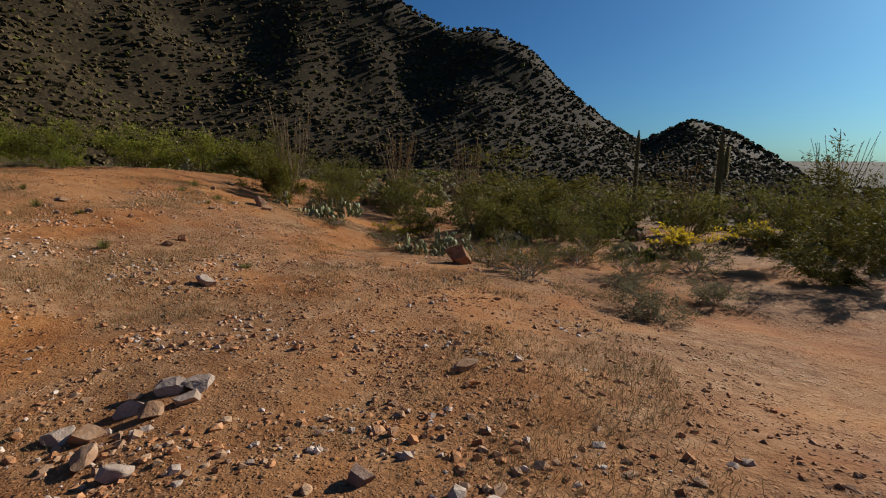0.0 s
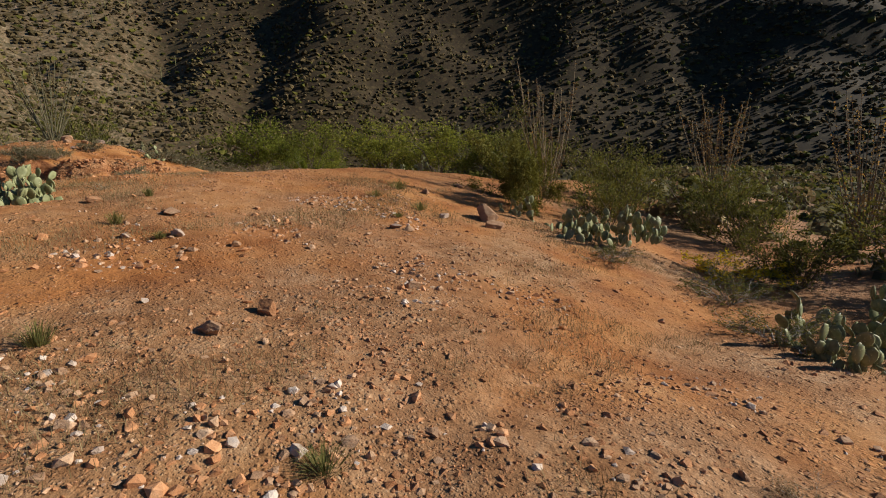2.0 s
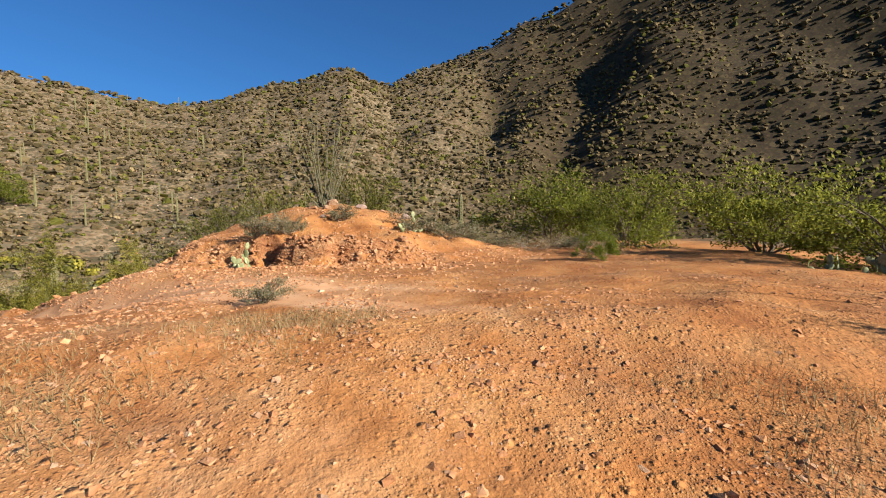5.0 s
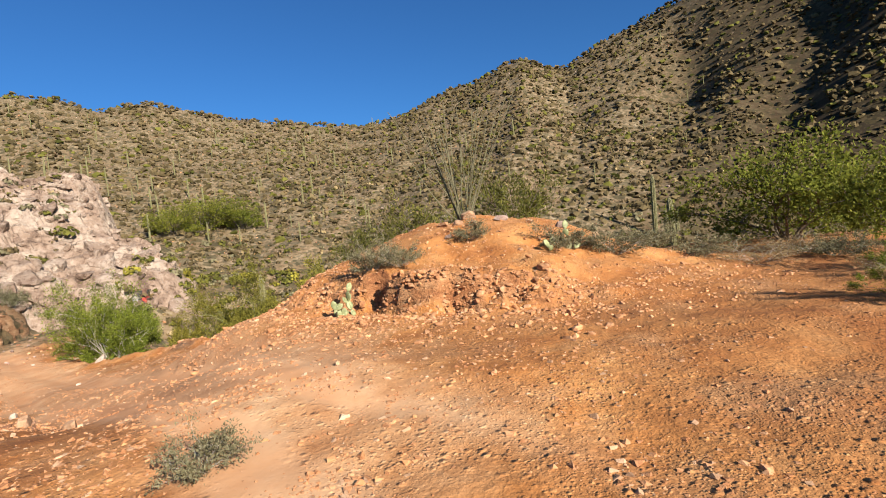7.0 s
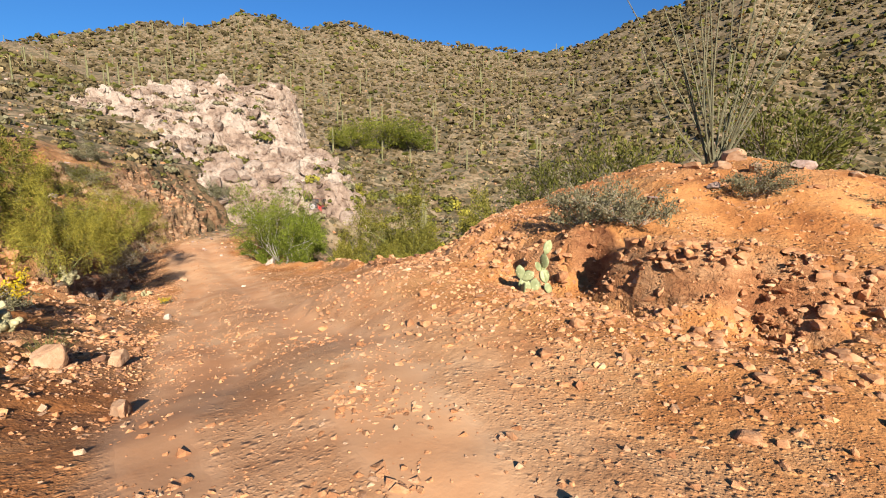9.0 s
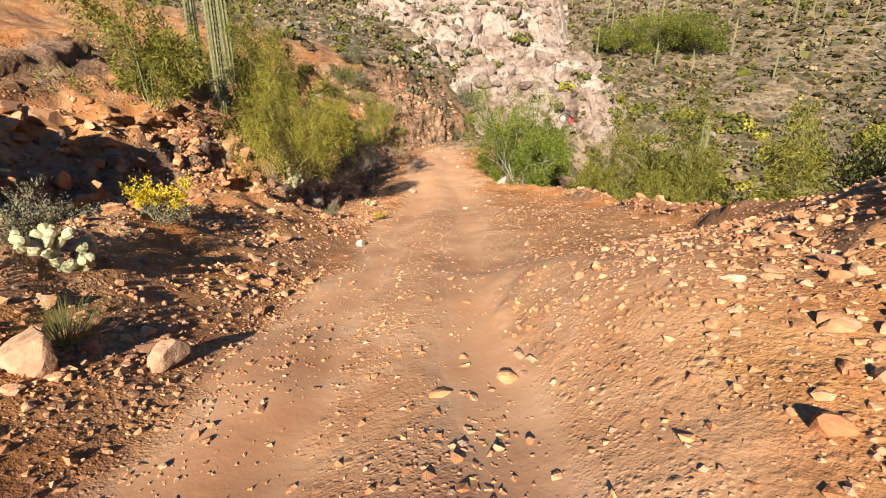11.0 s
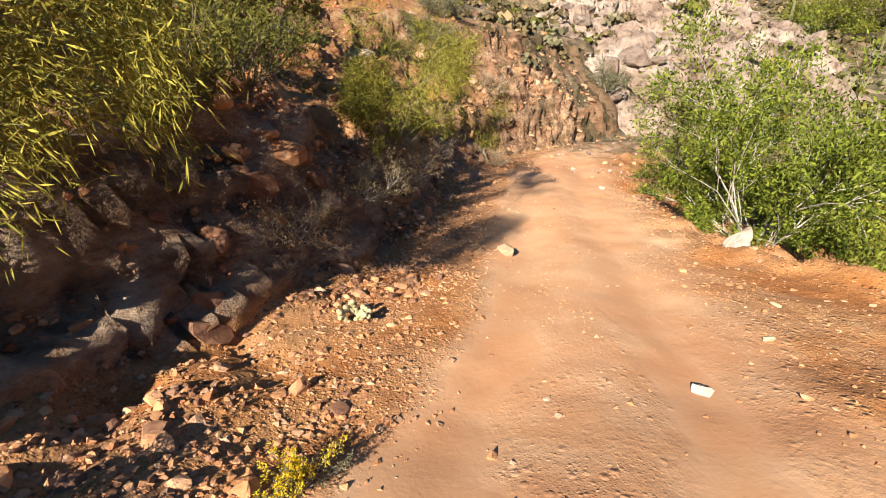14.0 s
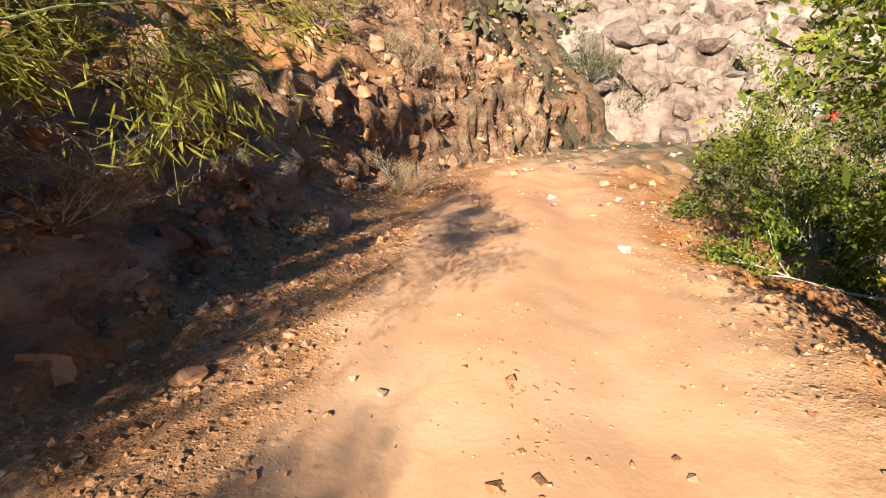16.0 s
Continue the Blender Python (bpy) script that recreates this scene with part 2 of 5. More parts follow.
def height(x, y, rough=True):
    x, y = np.asarray(x, float), np.asarray(y, float)
    # the turning pad
    pad = 1.85 * np.clip((-x - 3.2) / 9.6, 0, 1) + 0.45 * ramp(-1.5, 3.0, x) * ramp(6, 1, y)
    n = 0.6 * x + 0.8 * y
    pad = pad - 0.13 * np.clip(n - 5, 0, 7) - 0.02 * np.clip(n - 12, 0, 60)
    # the knoll with the cut bank
    r = np.hypot((x + 25.6) / 1.06, y - 10.0)
    bearing = np.degrees(np.arctan2(y - 10.0, x + 25.6))
    face = 4.95 - 0.6 * ramp(-5, -25, bearing) + 0.14 * vnoise(x, y, 0.9, 5) + 0.11 * vnoise(x, y, 0.4, 6) + 0.13 * vnoise(x, y, 0.26, 7)
    steep = ramp(-46, -20, bearing) * ramp(48, 6, bearing)
    wide = 0.28 + 1.3 * (1 - steep)
    back = 0.2 + 2.6 * (1 - steep) * ramp(0, 40, bearing)
    pad = pad + 0.6 * ramp(face + wide, face - back, r) + 0.18 * ramp(4.6, 2.5, r) + 0.8 * ramp(4.5, 0.5, np.hypot(x + 25.8, y - 9.6))
    pad = pad - 0.2 * np.clip(-30.0 - x + 0.5 * ramp(14, 9, y) * 4, 0, 18)
    # the track
    u = (x - np.interp(y, TRACK_Y, TRACK_X)) * 0.93
    u = u + 0.25 * vnoise(x, y, 2.6, 8)
    level = np.interp(y, LEVEL_Y, LEVEL_Z)
    east_a = 0.42 * np.clip(u - 1.6, 0, 2.55) * ramp(9, 5, y) + 0.1 * np.clip(u - 4.3, 0, 1.4) + (1.2 * ramp(5.1, 6.5, u) + 0.24 * np.clip(u - 6.4, 0, 8)) * ramp(5.0, 1.5, y)
    east_a = east_a * (1 - ramp(1.0, 4.0, y) * ramp(-14.8, -12.8, x))
    foot = 3.1 - 0.6 * ramp(-6.5, -9.5, y)
    east_b = (1.45 + 0.4 * ramp(-6, -9, y) * ramp(-12.0, -10.0, y) + 0.3 * ramp(-14, -16, y)) * ramp(foot, foot + 1.5, u) + 0.55 * np.clip(u - foot - 1.2, 0, 5) + 0.22 * np.clip(u - foot - 5.3, 0, 14)
    south = ramp(-3.5, -7.0, y)
    east = east_a * (1 - south) + east_b * south
    brink = 2.7 + 2.4 * ramp(-9, -5, y)
    lip = 0.38 * np.exp(-((u + brink - 0.1) / 0.4) ** 2) * (0.7 + 0.5 * vnoise(x, y, 1.1, 9)) * ramp(-9, -5, y)
    west = lip - 0.3 * np.clip(-u - brink, 0, 9) - 0.05 * np.clip(-u - brink - 9, 0, 12)
    west = west + 1.2 * ramp(-19, -24, y) * ramp(-6, -11, u) * ramp(-34, -40, x)
    road = level + np.where(u > 0, east, west)
    bench = np.exp(-(((x + 45) / 7.5) ** 2 + ((y + 21.5) / 3.5) ** 2))
    road = road * (1 - bench) + bench * -0.75
    ruts = np.exp(-((np.abs(u + 0.1) - 0.75) / 0.3) ** 2)
    road = road - 0.05 * ruts + 0.04 * np.exp(-((u + 0.1) / 0.35) ** 2)
    edge = 3.2 * ramp(-19, -21.5, x)
    w = ramp(9.5, 5.0, y + edge) * ramp(-7 + 9 * ramp(-1, -6, y), -11.5, x)
    z = pad * (1 - w) + road * w
    # the hills
    dx, dy = x - MID[0], y - MID[1]
    rr, aa = np.hypot(dx, dy), np.degrees(np.arctan2(-dx, dy))
    warp = aa + 2.5 * fractal(x, y, 60, 3, 31) * ramp(40, 120, rr)
    tall, start = np.interp(warp, SKY_A, SKY_Z), np.interp(aa, FOOT_A, FOOT_R)
    t = np.clip((rr - start) / (180 - start), 0, 1)
    spur = np.abs(vnoise(warp + 0.06 * rr, rr * 0.03, 15, 40)) + 0.45 * np.abs(vnoise(x, y, 34, 41)) + 0.3 * vnoise(x, y, 15, 42)
    gully = 1 - 0.30 * (1.1 - spur) * np.sin(np.pi * t) ** 0.8 * (0.25 + 0.75 * ramp(78, 60, np.abs(aa - 15)))
    hill = (tall + 5) * (0.75 * t + 0.25 * t * t) * gully
    hill = hill - (tall + 5) * 0.8 * ramp(185, 420, rr) + 0.9 * fractal(x, y, 14, 3, 44) * t
    low = np.maximum(z, -5.0 + 0.3 * vnoise(x, y, 7, 50))
    z = low + hill
    if rough:
        near = ramp(70, 25, rr)
        track = np.exp(-((u + 0.1) / 1.6) ** 2) * w
        bank = np.clip(np.where(u < 0, -u - brink + 1.2, u - 1.8), 0, 2) / 2 * w * (0.25 + 0.75 * ramp(11, 7, u))
        z = z + near * (0.05 * fractal(x, y, 1.3, 3, 60) * (1 - 0.7 * track) + 0.012 * vnoise(x, y, 0.22, 66) * (1 - 0.5 * track))
        crag = 1 - 2 * np.abs(vnoise(x + 0.4 * y, y, 1.3, 70)) + 0.6 * (1 - 2 * np.abs(vnoise(x, y, 0.55, 71)))
        ledge = 0.55 * y - 0.3 * x + 1.3 * vnoise(x, y, 1.9, 74)
        ledge = (ledge - np.floor(ledge)) ** 3 - 0.25
        east_side = ramp(1.8, 3.2, u)
        bank = bank * (0.5 + 0.5 * ramp(-2.5, -6.5, y))
        z = z + near * bank * (0.16 * crag * ramp(1.8, 3.2, np.abs(u)) * np.where(u < 0, 0.35, 1.0) + 0.13 * vnoise(x, y, 0.32, 73) + 0.13 * fractal(x, y, 0.5, 3, 90) + east_side * (0.2 * ledge - 0.16 * ramp(0.35, 0.75, vnoise(x, y, 0.8, 75))))
        z = z + near * w * ramp(4.6, 5.6, u) * ramp(9.5, 7.5, u) * ramp(5, 2, y) * ramp(-6.5, -4, y) * (0.32 * fractal(x, y, 1.1, 4, 95) + 0.12 * crag)
        knob = ramp(6.0, 4.6, r) * (1 - w)
        pits = steep * np.exp(-((r - face) / 0.45) ** 2)
        z = z + knob * (0.09 * fractal(x, y, 0.9, 3, 76) + 0.03 * vnoise(x, y, 0.25, 80)) - 0.08 * pits * ramp(0.0, 0.5, vnoise(x, y, 0.6, 77)) + pits * (0.10 * vnoise(x, y, 0.35, 78) + 0.09 * vnoise(x, y, 0.2, 79))
    return z


def ground(x, y):
    return float(height(np.array([x]), np.array([y]))[0])


# ---- the land: one sheet, fine along the track and coarser to the horizon ----
def spread(lo, hi, step, far, grow):
    out = list(np.arange(lo, hi + 1e-6, step))
    s = step
    while out[-1] < hi + far:
        s *= grow
        out.append(out[-1] + s)
    s = step
    head = [lo]
    while head[-1] > lo - far:
        s *= grow
        head.append(head[-1] - s)
    return np.array(head[:0:-1] + out)


def build_land():
    xs, ys = spread(-35, 4.5, 0.125, 3000, 1.055), spread(-23, 16, 0.125, 3000, 1.055)
    gx, gy = np.meshgrid(xs, ys)
    gz = height(gx, gy)
    nx, ny = len(xs), len(ys)
    slope_y, slope_x = np.gradient(height(gx, gy, rough=False), ys, xs)
    lean = np.hypot(slope_x, slope_y)
    push = (1 - 0.6 * ramp(8, 6.5, np.hypot(gx + 25.6, gy - 10))) * ramp(0.55, 1.1, lean) * ramp(34, 26, np.hypot(gx - MID[0] + 8, gy - MID[1] + 8))
    ax, ay = gx + 0.8 * gz, gy - 1.1 * gz
    bed = 1.6 * gz + 0.5 * gx - 0.35 * gy + 0.5 * vnoise(gx, gy, 1.5, 93)
    out = 0.14 * vnoise(ax, ay, 1.0, 91) + 0.15 * vnoise(ax + 3 * gz, ay, 0.45, 92) + 0.2 * ((bed - np.floor(bed)) ** 2 - 0.35) + 0.12 * vnoise(ax, ay + 4 * gz, 0.23, 94)
    out = out * push / np.sqrt(1 + lean**2)
    verts = np.stack([gx - out * slope_x, gy - out * slope_y, gz + 0.6 * out], -1).reshape(-1, 3)
    idx = np.arange(nx * ny).reshape(ny, nx)
    faces = np.stack([idx[:-1, :-1], idx[:-1, 1:], idx[1:, 1:], idx[1:, :-1]], -1).reshape(-1, 4)
    me = bpy.data.meshes.new("ground")
    me.vertices.add(len(verts))
    me.vertices.foreach_set("co", verts.ravel())
    me.loops.add(faces.size)
    me.loops.foreach_set("vertex_index", faces.ravel())
    me.polygons.add(len(faces))
    me.polygons.foreach_set("loop_start", np.arange(0, faces.size, 4))
    me.update(calc_edges=True)
    me.polygons.foreach_set("use_smooth", np.ones(len(faces), bool))
    zone = np.zeros((len(verts), 4), np.float32)
    x, y = verts[:, 0], verts[:, 1]
    side = (x - np.interp(y, TRACK_Y, TRACK_X)) * 0.93 + 0.4 * vnoise(x, y, 1.7, 3)
    u = np.abs(side)
    ruts = ramp(0.8, 0.1, np.abs(u - 0.8) + 0.16 * fractal(x, y, 0.8, 3, 13))
    wide = ramp(2.9, 1.2, u + 0.4 * vnoise(x, y, 0.7, 16)) * (1 - 0.8 * ramp(0.9, 1.5, side))
    zone[:, 0] = np.maximum(ruts * (1 - 0.25 * ramp(-7, -11, y)), wide * (0.5 + 0.28 * ramp(-3, -8, y))) * ramp(13.5, 8.5, y)
    sweep = np.hypot((x + 7) / 1.25, y - 3.5)
    zone[:, 0] = np.maximum(zone[:, 0], 0.12 * ramp(1.2, 0.3, np.abs(np.abs(sweep - 6.6) - 0.8)) * ramp(-17, -14, x) * ramp(1, 5, y))
    rr = np.hypot(x - MID[0], y - MID[1]) + 6 * vnoise(x, y, 9, 4)
    zone[:, 1] = np.maximum(ramp(24, 34, rr), ramp(-29, -33, x) * ramp(-6, 0, y))
    steep = lean.ravel()
    zone[:, 2] = ramp(0.62, 1.05, steep) * ramp(40, 30, rr)
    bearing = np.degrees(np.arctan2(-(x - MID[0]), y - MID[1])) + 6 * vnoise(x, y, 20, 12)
    # alpha drops to 0 over the northern slopes that carry the painted shade
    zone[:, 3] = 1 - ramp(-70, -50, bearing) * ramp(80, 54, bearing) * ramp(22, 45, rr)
    zone[:, 3] = np.minimum(zone[:, 3], 1 - ramp(11, 9, np.hypot(x + 25.6, y - 10.0)))
    zone[:, 3] = np.where(zone[:, 2] > 0.2, np.minimum(zone[:, 3], 1 - 0.35 * ramp(-15.5, -18.0, y)), zone[:, 3])
    a = me.color_attributes.new("zone", "FLOAT_COLOR", "POINT")
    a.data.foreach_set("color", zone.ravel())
    tan = ramp(-14, -6, x) * np.clip(0.55 + 0.9 * fractal(x, y, 1.8, 4, 98), 0, 0.8) * ramp(34, 24, rr)
    tan = np.maximum(tan, np.clip(0.45 + 0.8 * fractal(x, y, 1.2, 3, 103), 0, 0.55) * ramp(8, 4, y) * ramp(0.9, 2.0, u) * ramp(34, 24, rr))
    me.attributes.new("tan_soil", "FLOAT", "POINT").data.foreach_set("value", tan.astype(np.float32))
    me.materials.append(SOIL)
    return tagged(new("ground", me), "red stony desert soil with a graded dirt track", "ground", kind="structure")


build_land()

# ---- helpers for things ----
def mesh_of(name, verts, faces, mats=(), smooth=False, slots=None):
    me = bpy.data.meshes.new(name)
    me.from_pydata([tuple(v) for v in verts], [], [tuple(int(i) for i in f) for f in faces])
    for m in mats:
        me.materials.append(m)
    if slots is not None:
        me.polygons.foreach_set("material_index", np.array(slots, np.int32))
    if smooth:
        me.polygons.foreach_set("use_smooth", np.ones(len(faces), bool))
    me.update()
    return me


def big_mesh(name, verts, tris, mats, slots=None, smooth=False):
    """A mesh from numpy arrays of triangles."""
    me = bpy.data.meshes.new(name)
    me.vertices.add(len(verts))
    me.vertices.foreach_set("co", np.asarray(verts, np.float32).ravel())
    me.loops.add(tris.size)
    me.loops.foreach_set("vertex_index", tris.astype(np.int32).ravel())
    me.polygons.add(len(tris))
    me.polygons.foreach_set("loop_start", np.arange(0, tris.size, tris.shape[1], dtype=np.int32))
    for m in mats:
        me.materials.append(m)
    if slots is not None:
        me.polygons.foreach_set("material_index", np.asarray(slots, np.int32))
    me.polygons.foreach_set("use_smooth", np.full(len(tris), smooth))
    me.update(calc_edges=True)
    return me


def under(name, me, parent, label="", m=None):
    ob = new(name, me)
    ob.parent = parent
    if m is not None:
        ob.matrix_basis = m
    return tagged(ob, label)


def at_ground(x, y, turn=0.0, scale=1.0, sink=0.0):
    return Matrix.LocRotScale((x, y, ground(x, y) - sink), Euler((0, 0, radians(turn))), Vector((scale,) * 3))


def tube(verts, faces, pts, radii, sides=5):
    """Adds a bent round stem through pts to lists of vertices and faces."""
    base, up = len(verts), Vector((0.31, 0.17, 0.93)).normalized()
    for k, (p, r) in enumerate(zip(pts, radii)):
        d = (Vector(pts[min(k + 1, len(pts) - 1)]) - Vector(pts[max(k - 1, 0)])).normalized()
        a = d.cross(up)
        a = a.normalized() if a.length > 1e-4 else d.orthogonal().normalized()
        b = d.cross(a)
        for s in range(sides):
            c = 2 * math.pi * s / sides
            verts.append(Vector(p) + r * (math.cos(c) * a + math.sin(c) * b))
    for k in range(len(pts) - 1):
        for s in range(sides):
            i, j = base + k * sides + s, base + k * sides + (s + 1) % sides
            faces.append((i, j, j + sides, i + sides))
    verts.append(Vector(pts[-1]))
    tip = len(verts) - 1
    last = base + (len(pts) - 1) * sides
    faces.extend((last + s, last + (s + 1) % sides, tip) for s in range(sides))


def sprout(rng, base, way, length, radius, depth, split, spread, sag, verts, faces, tips, low=2):
    """A branching stem; the ends of its last twigs go to tips as (point, direction, length)."""
    pts, p, d, n = [Vector(base)], Vector(base), Vector(way).normalized(), 3
    for _ in range(n):
        d = (d + Vector((rng.gauss(0, 0.16), rng.gauss(0, 0.16), rng.gauss(0, 0.10) - sag))).normalized()
        p = p + d * (length / n)
        pts.append(p)
    tube(verts, faces, pts, [radius * (1 - 0.17 * k) for k in range(n + 1)], 4 if depth else 3)
    if depth < low:
        tips.append((pts[1] if depth < 2 else pts[0], d, length))
    if depth == 0:
        return
    for k in range(split):
        side = Vector((rng.gauss(0, 1), rng.gauss(0, 1), rng.gauss(0, 0.6)))
        start = pts[-1] if k == 0 else pts[rng.randint(1, n)]
        sprout(rng, start, d + side * spread * 0.55, length * rng.uniform(0.55, 0.8), radius * 0.55, depth - 1, split, spread, sag, verts, faces, tips, low)


def leaves(gen, tips, per_tip, length, width, scatter, hang=0.0, along=0.5):
    """Small four-sided leaves or sprays round the ends of twigs, as arrays of vertices and faces."""
    p = np.repeat(np.array([t[0] for t in tips]), per_tip, 0)
    d = np.repeat(np.array([t[1] for t in tips]), per_tip, 0)
    ln = np.repeat(np.array([t[2] for t in tips]), per_tip)
    n = len(p)
    c = p + d * (gen.random(n) * ln)[:, None] + gen.normal(0, 1, (n, 3)) * (scatter * ln)[:, None]
    way = along * d + gen.normal(0, 0.6, (n, 3)) - np.array([0, 0, hang])
    way /= np.linalg.norm(way, axis=1)[:, None]
    side = np.cross(way, gen.normal(0, 1, (n, 3)))
    side /= np.linalg.norm(side, axis=1)[:, None] + 1e-9
    big = gen.uniform(0.6, 1.3, n)[:, None]
    h, w = way * length * big, side * width * big * 0.5
    v = np.stack([c, c + 0.45 * h + w, c + h, c + 0.45 * h - w], 1).reshape(-1, 3)
    f = np.arange(4 * n).reshape(-1, 4)
    return v, f


# ---- materials of plants and stones ----
def leaf_material(name, dark, light, rough=0.75, through=0.3):
    m, t, b = material(name, rough)
    b.inputs["Specular IOR Level"].default_value = 0.1
    rnd = coords(t, "Random Per Island")
    info = t.nodes.new("ShaderNodeObjectInfo")
    c = stops(t, rnd, (0.0, dark), (1.0, light))
    tone = stops(t, info.outputs["Random"], (0.0, (0.60, 0.62, 0.58)), (1.0, (0.86, 0.83, 0.79)))
    c = blend(t, 1.0, c, tone, "MULTIPLY")
    t.links.new(c, b.inputs["Base Color"])
    tr = t.nodes.new("ShaderNodeBsdfTranslucent")
    t.links.new(c, tr.inputs["Color"])
    mix = node(t, "ShaderNodeMixShader", Fac=through)
    t.links.new(b.outputs[0], mix.inputs[1])
    t.links.new(tr.outputs[0], mix.inputs[2])
    t.links.new(mix.outputs[0], t.nodes["Material Output"].inputs["Surface"])
    return m


def bark_material(name, dark, light, scale=30):
    m, t, b = material(name, 0.9)
    n = noise_tex(t, coords(t), scale, 5, 0.7)
    t.links.new(stops(t, n, (0.3, dark), (0.7, light)), b.inputs["Base Color"])
    bump(t, b, n, 0.5, 0.01)
    return m


def rock_material(name, dark, mid, light, scale=7.0):
    m, t, b = material(name, 0.9)
    p = coords(t)
    info = t.nodes.new("ShaderNodeObjectInfo")
    n = noise_tex(t, p, scale, 6, 0.65)
    c = stops(t, n, (0.28, dark), (0.5, mid), (0.74, light))
    isle = stops(t, coords(t, "Random Per Island"), (0.0, (0.78, 0.73, 0.70)), (0.5, (1.0, 0.97, 0.95)), (1.0, (1.25, 1.25, 1.25)))
    c = blend(t, 1.0, c, isle, "MULTIPLY")
    tone = stops(t, info.outputs["Random"], (0.0, (0.62, 0.60, 0.60)), (1.0, (0.80, 0.82, 0.86)))
    c = blend(t, 1.0, c, tone, "MULTIPLY")
    t.links.new(c, b.inputs["Base Color"])
    bump(t, b, noise_tex(t, p, scale * 6, 5, 0.7), 0.6, 0.015)
    return m


OLIVE = leaf_material("creosote_leaf", (0.075, 0.078, 0.018), (0.25, 0.23, 0.05), through=0.35)
SCRUB = leaf_material("hill_scrub", (0.075, 0.057, 0.027), (0.24, 0.175, 0.09), rough=0.95, through=0.25)
BRIGHT = leaf_material("mesquite_leaf", (0.09, 0.105, 0.015), (0.37, 0.38, 0.06), through=0.5)
GREENLEAF = leaf_material("green_bush_leaf", (0.055, 0.08, 0.012), (0.32, 0.36, 0.048), through=0.4)
LIME = leaf_material("palo_verde_twig", (0.11, 0.095, 0.013), (0.38, 0.32, 0.052), through=0.1)
WASHLEAF = leaf_material("wash_palo_verde_twig", (0.085, 0.08, 0.014), (0.30, 0.26, 0.045), through=0.25)
GREY = leaf_material("sage_leaf", (0.13, 0.115, 0.06), (0.34, 0.30, 0.18), through=0.35)
STRAW = leaf_material("dry_grass", (0.20, 0.13, 0.06), (0.46, 0.34, 0.18), through=0.2)
TUFT = leaf_material("green_grass", (0.15, 0.145, 0.045), (0.38, 0.34, 0.12), through=0.45)
FLOWER = leaf_material("yellow_flower", (0.75, 0.50, 0.02), (0.95, 0.72, 0.05), through=0.5)
RUST = leaf_material("rusty_leaf", (0.24, 0.12, 0.03), (0.52, 0.30, 0.08), through=0.55)
BARK = bark_material("grey_bark", (0.07, 0.05, 0.035), (0.19, 0.15, 0.11))
GREENBARK = bark_material("green_bark", (0.09, 0.10, 0.03), (0.24, 0.23, 0.09))
WAND = bark_material("ocotillo_bark", (0.06, 0.055, 0.03), (0.17, 0.15, 0.085), 60)
TWIG = bark_material("bleached_twig", (0.22, 0.18, 0.14), (0.45, 0.40, 0.33))
GRAVEL = rock_material("red_gravel", (0.38, 0.155, 0.06), (0.56, 0.265, 0.115), (0.70, 0.40, 0.215))
REDROCK = rock_material("red_stone", (0.30, 0.125, 0.05), (0.50, 0.25, 0.115), (0.62, 0.39, 0.23))
PALEROCK = rock_material("pale_stone", (0.33, 0.185, 0.10), (0.50, 0.305, 0.175), (0.64, 0.45, 0.29))
WHITEROCK = rock_material("white_stone", (0.42, 0.31, 0.23), (0.62, 0.49, 0.38), (0.76, 0.65, 0.54))
GREYROCK = rock_material("grey_stone", (0.24, 0.15, 0.11), (0.40, 0.28, 0.22), (0.55, 0.43, 0.34))

# dark stone; on the bank slabs its tone also stands in for shade
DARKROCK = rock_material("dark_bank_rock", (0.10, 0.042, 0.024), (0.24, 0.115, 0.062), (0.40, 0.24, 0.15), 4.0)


def cactus_material(name, dark, light):
    m, t, b = material(name, 0.55)
    p = coords(t)
    n = noise_tex(t, p, 9, 4)
    c = stops(t, n, (0.3, dark), (0.7, light))
    v = node(t, "ShaderNodeTexVoronoi", Scale=28.0)
    t.links.new(p, v.inputs["Vector"])
    dots = stops(t, v.outputs["Distance"], (0.10, (0.42, 0.37, 0.24)), (0.2, (0, 0, 0)))
    c = blend(t, 0.8, c, dots, "ADD")
    t.links.new(c, b.inputs["Base Color"])
    return m


PAD = cactus_material("prickly_pear_skin", (0.12, 0.13, 0.055), (0.28, 0.285, 0.14))
PALEWAND = bark_material("bleached_ocotillo_bark", (0.13, 0.095, 0.055), (0.30, 0.23, 0.14), 60)
SAGUARO = cactus_material("saguaro_skin", (0.075, 0.07, 0.028), (0.16, 0.14, 0.06))
CHOLLA = cactus_material("cholla_joint", (0.22, 0.19, 0.09), (0.40, 0.35, 0.20))
SPINE = leaf_material("pale_spines", (0.40, 0.34, 0.20), (0.62, 0.55, 0.36), through=0.6)


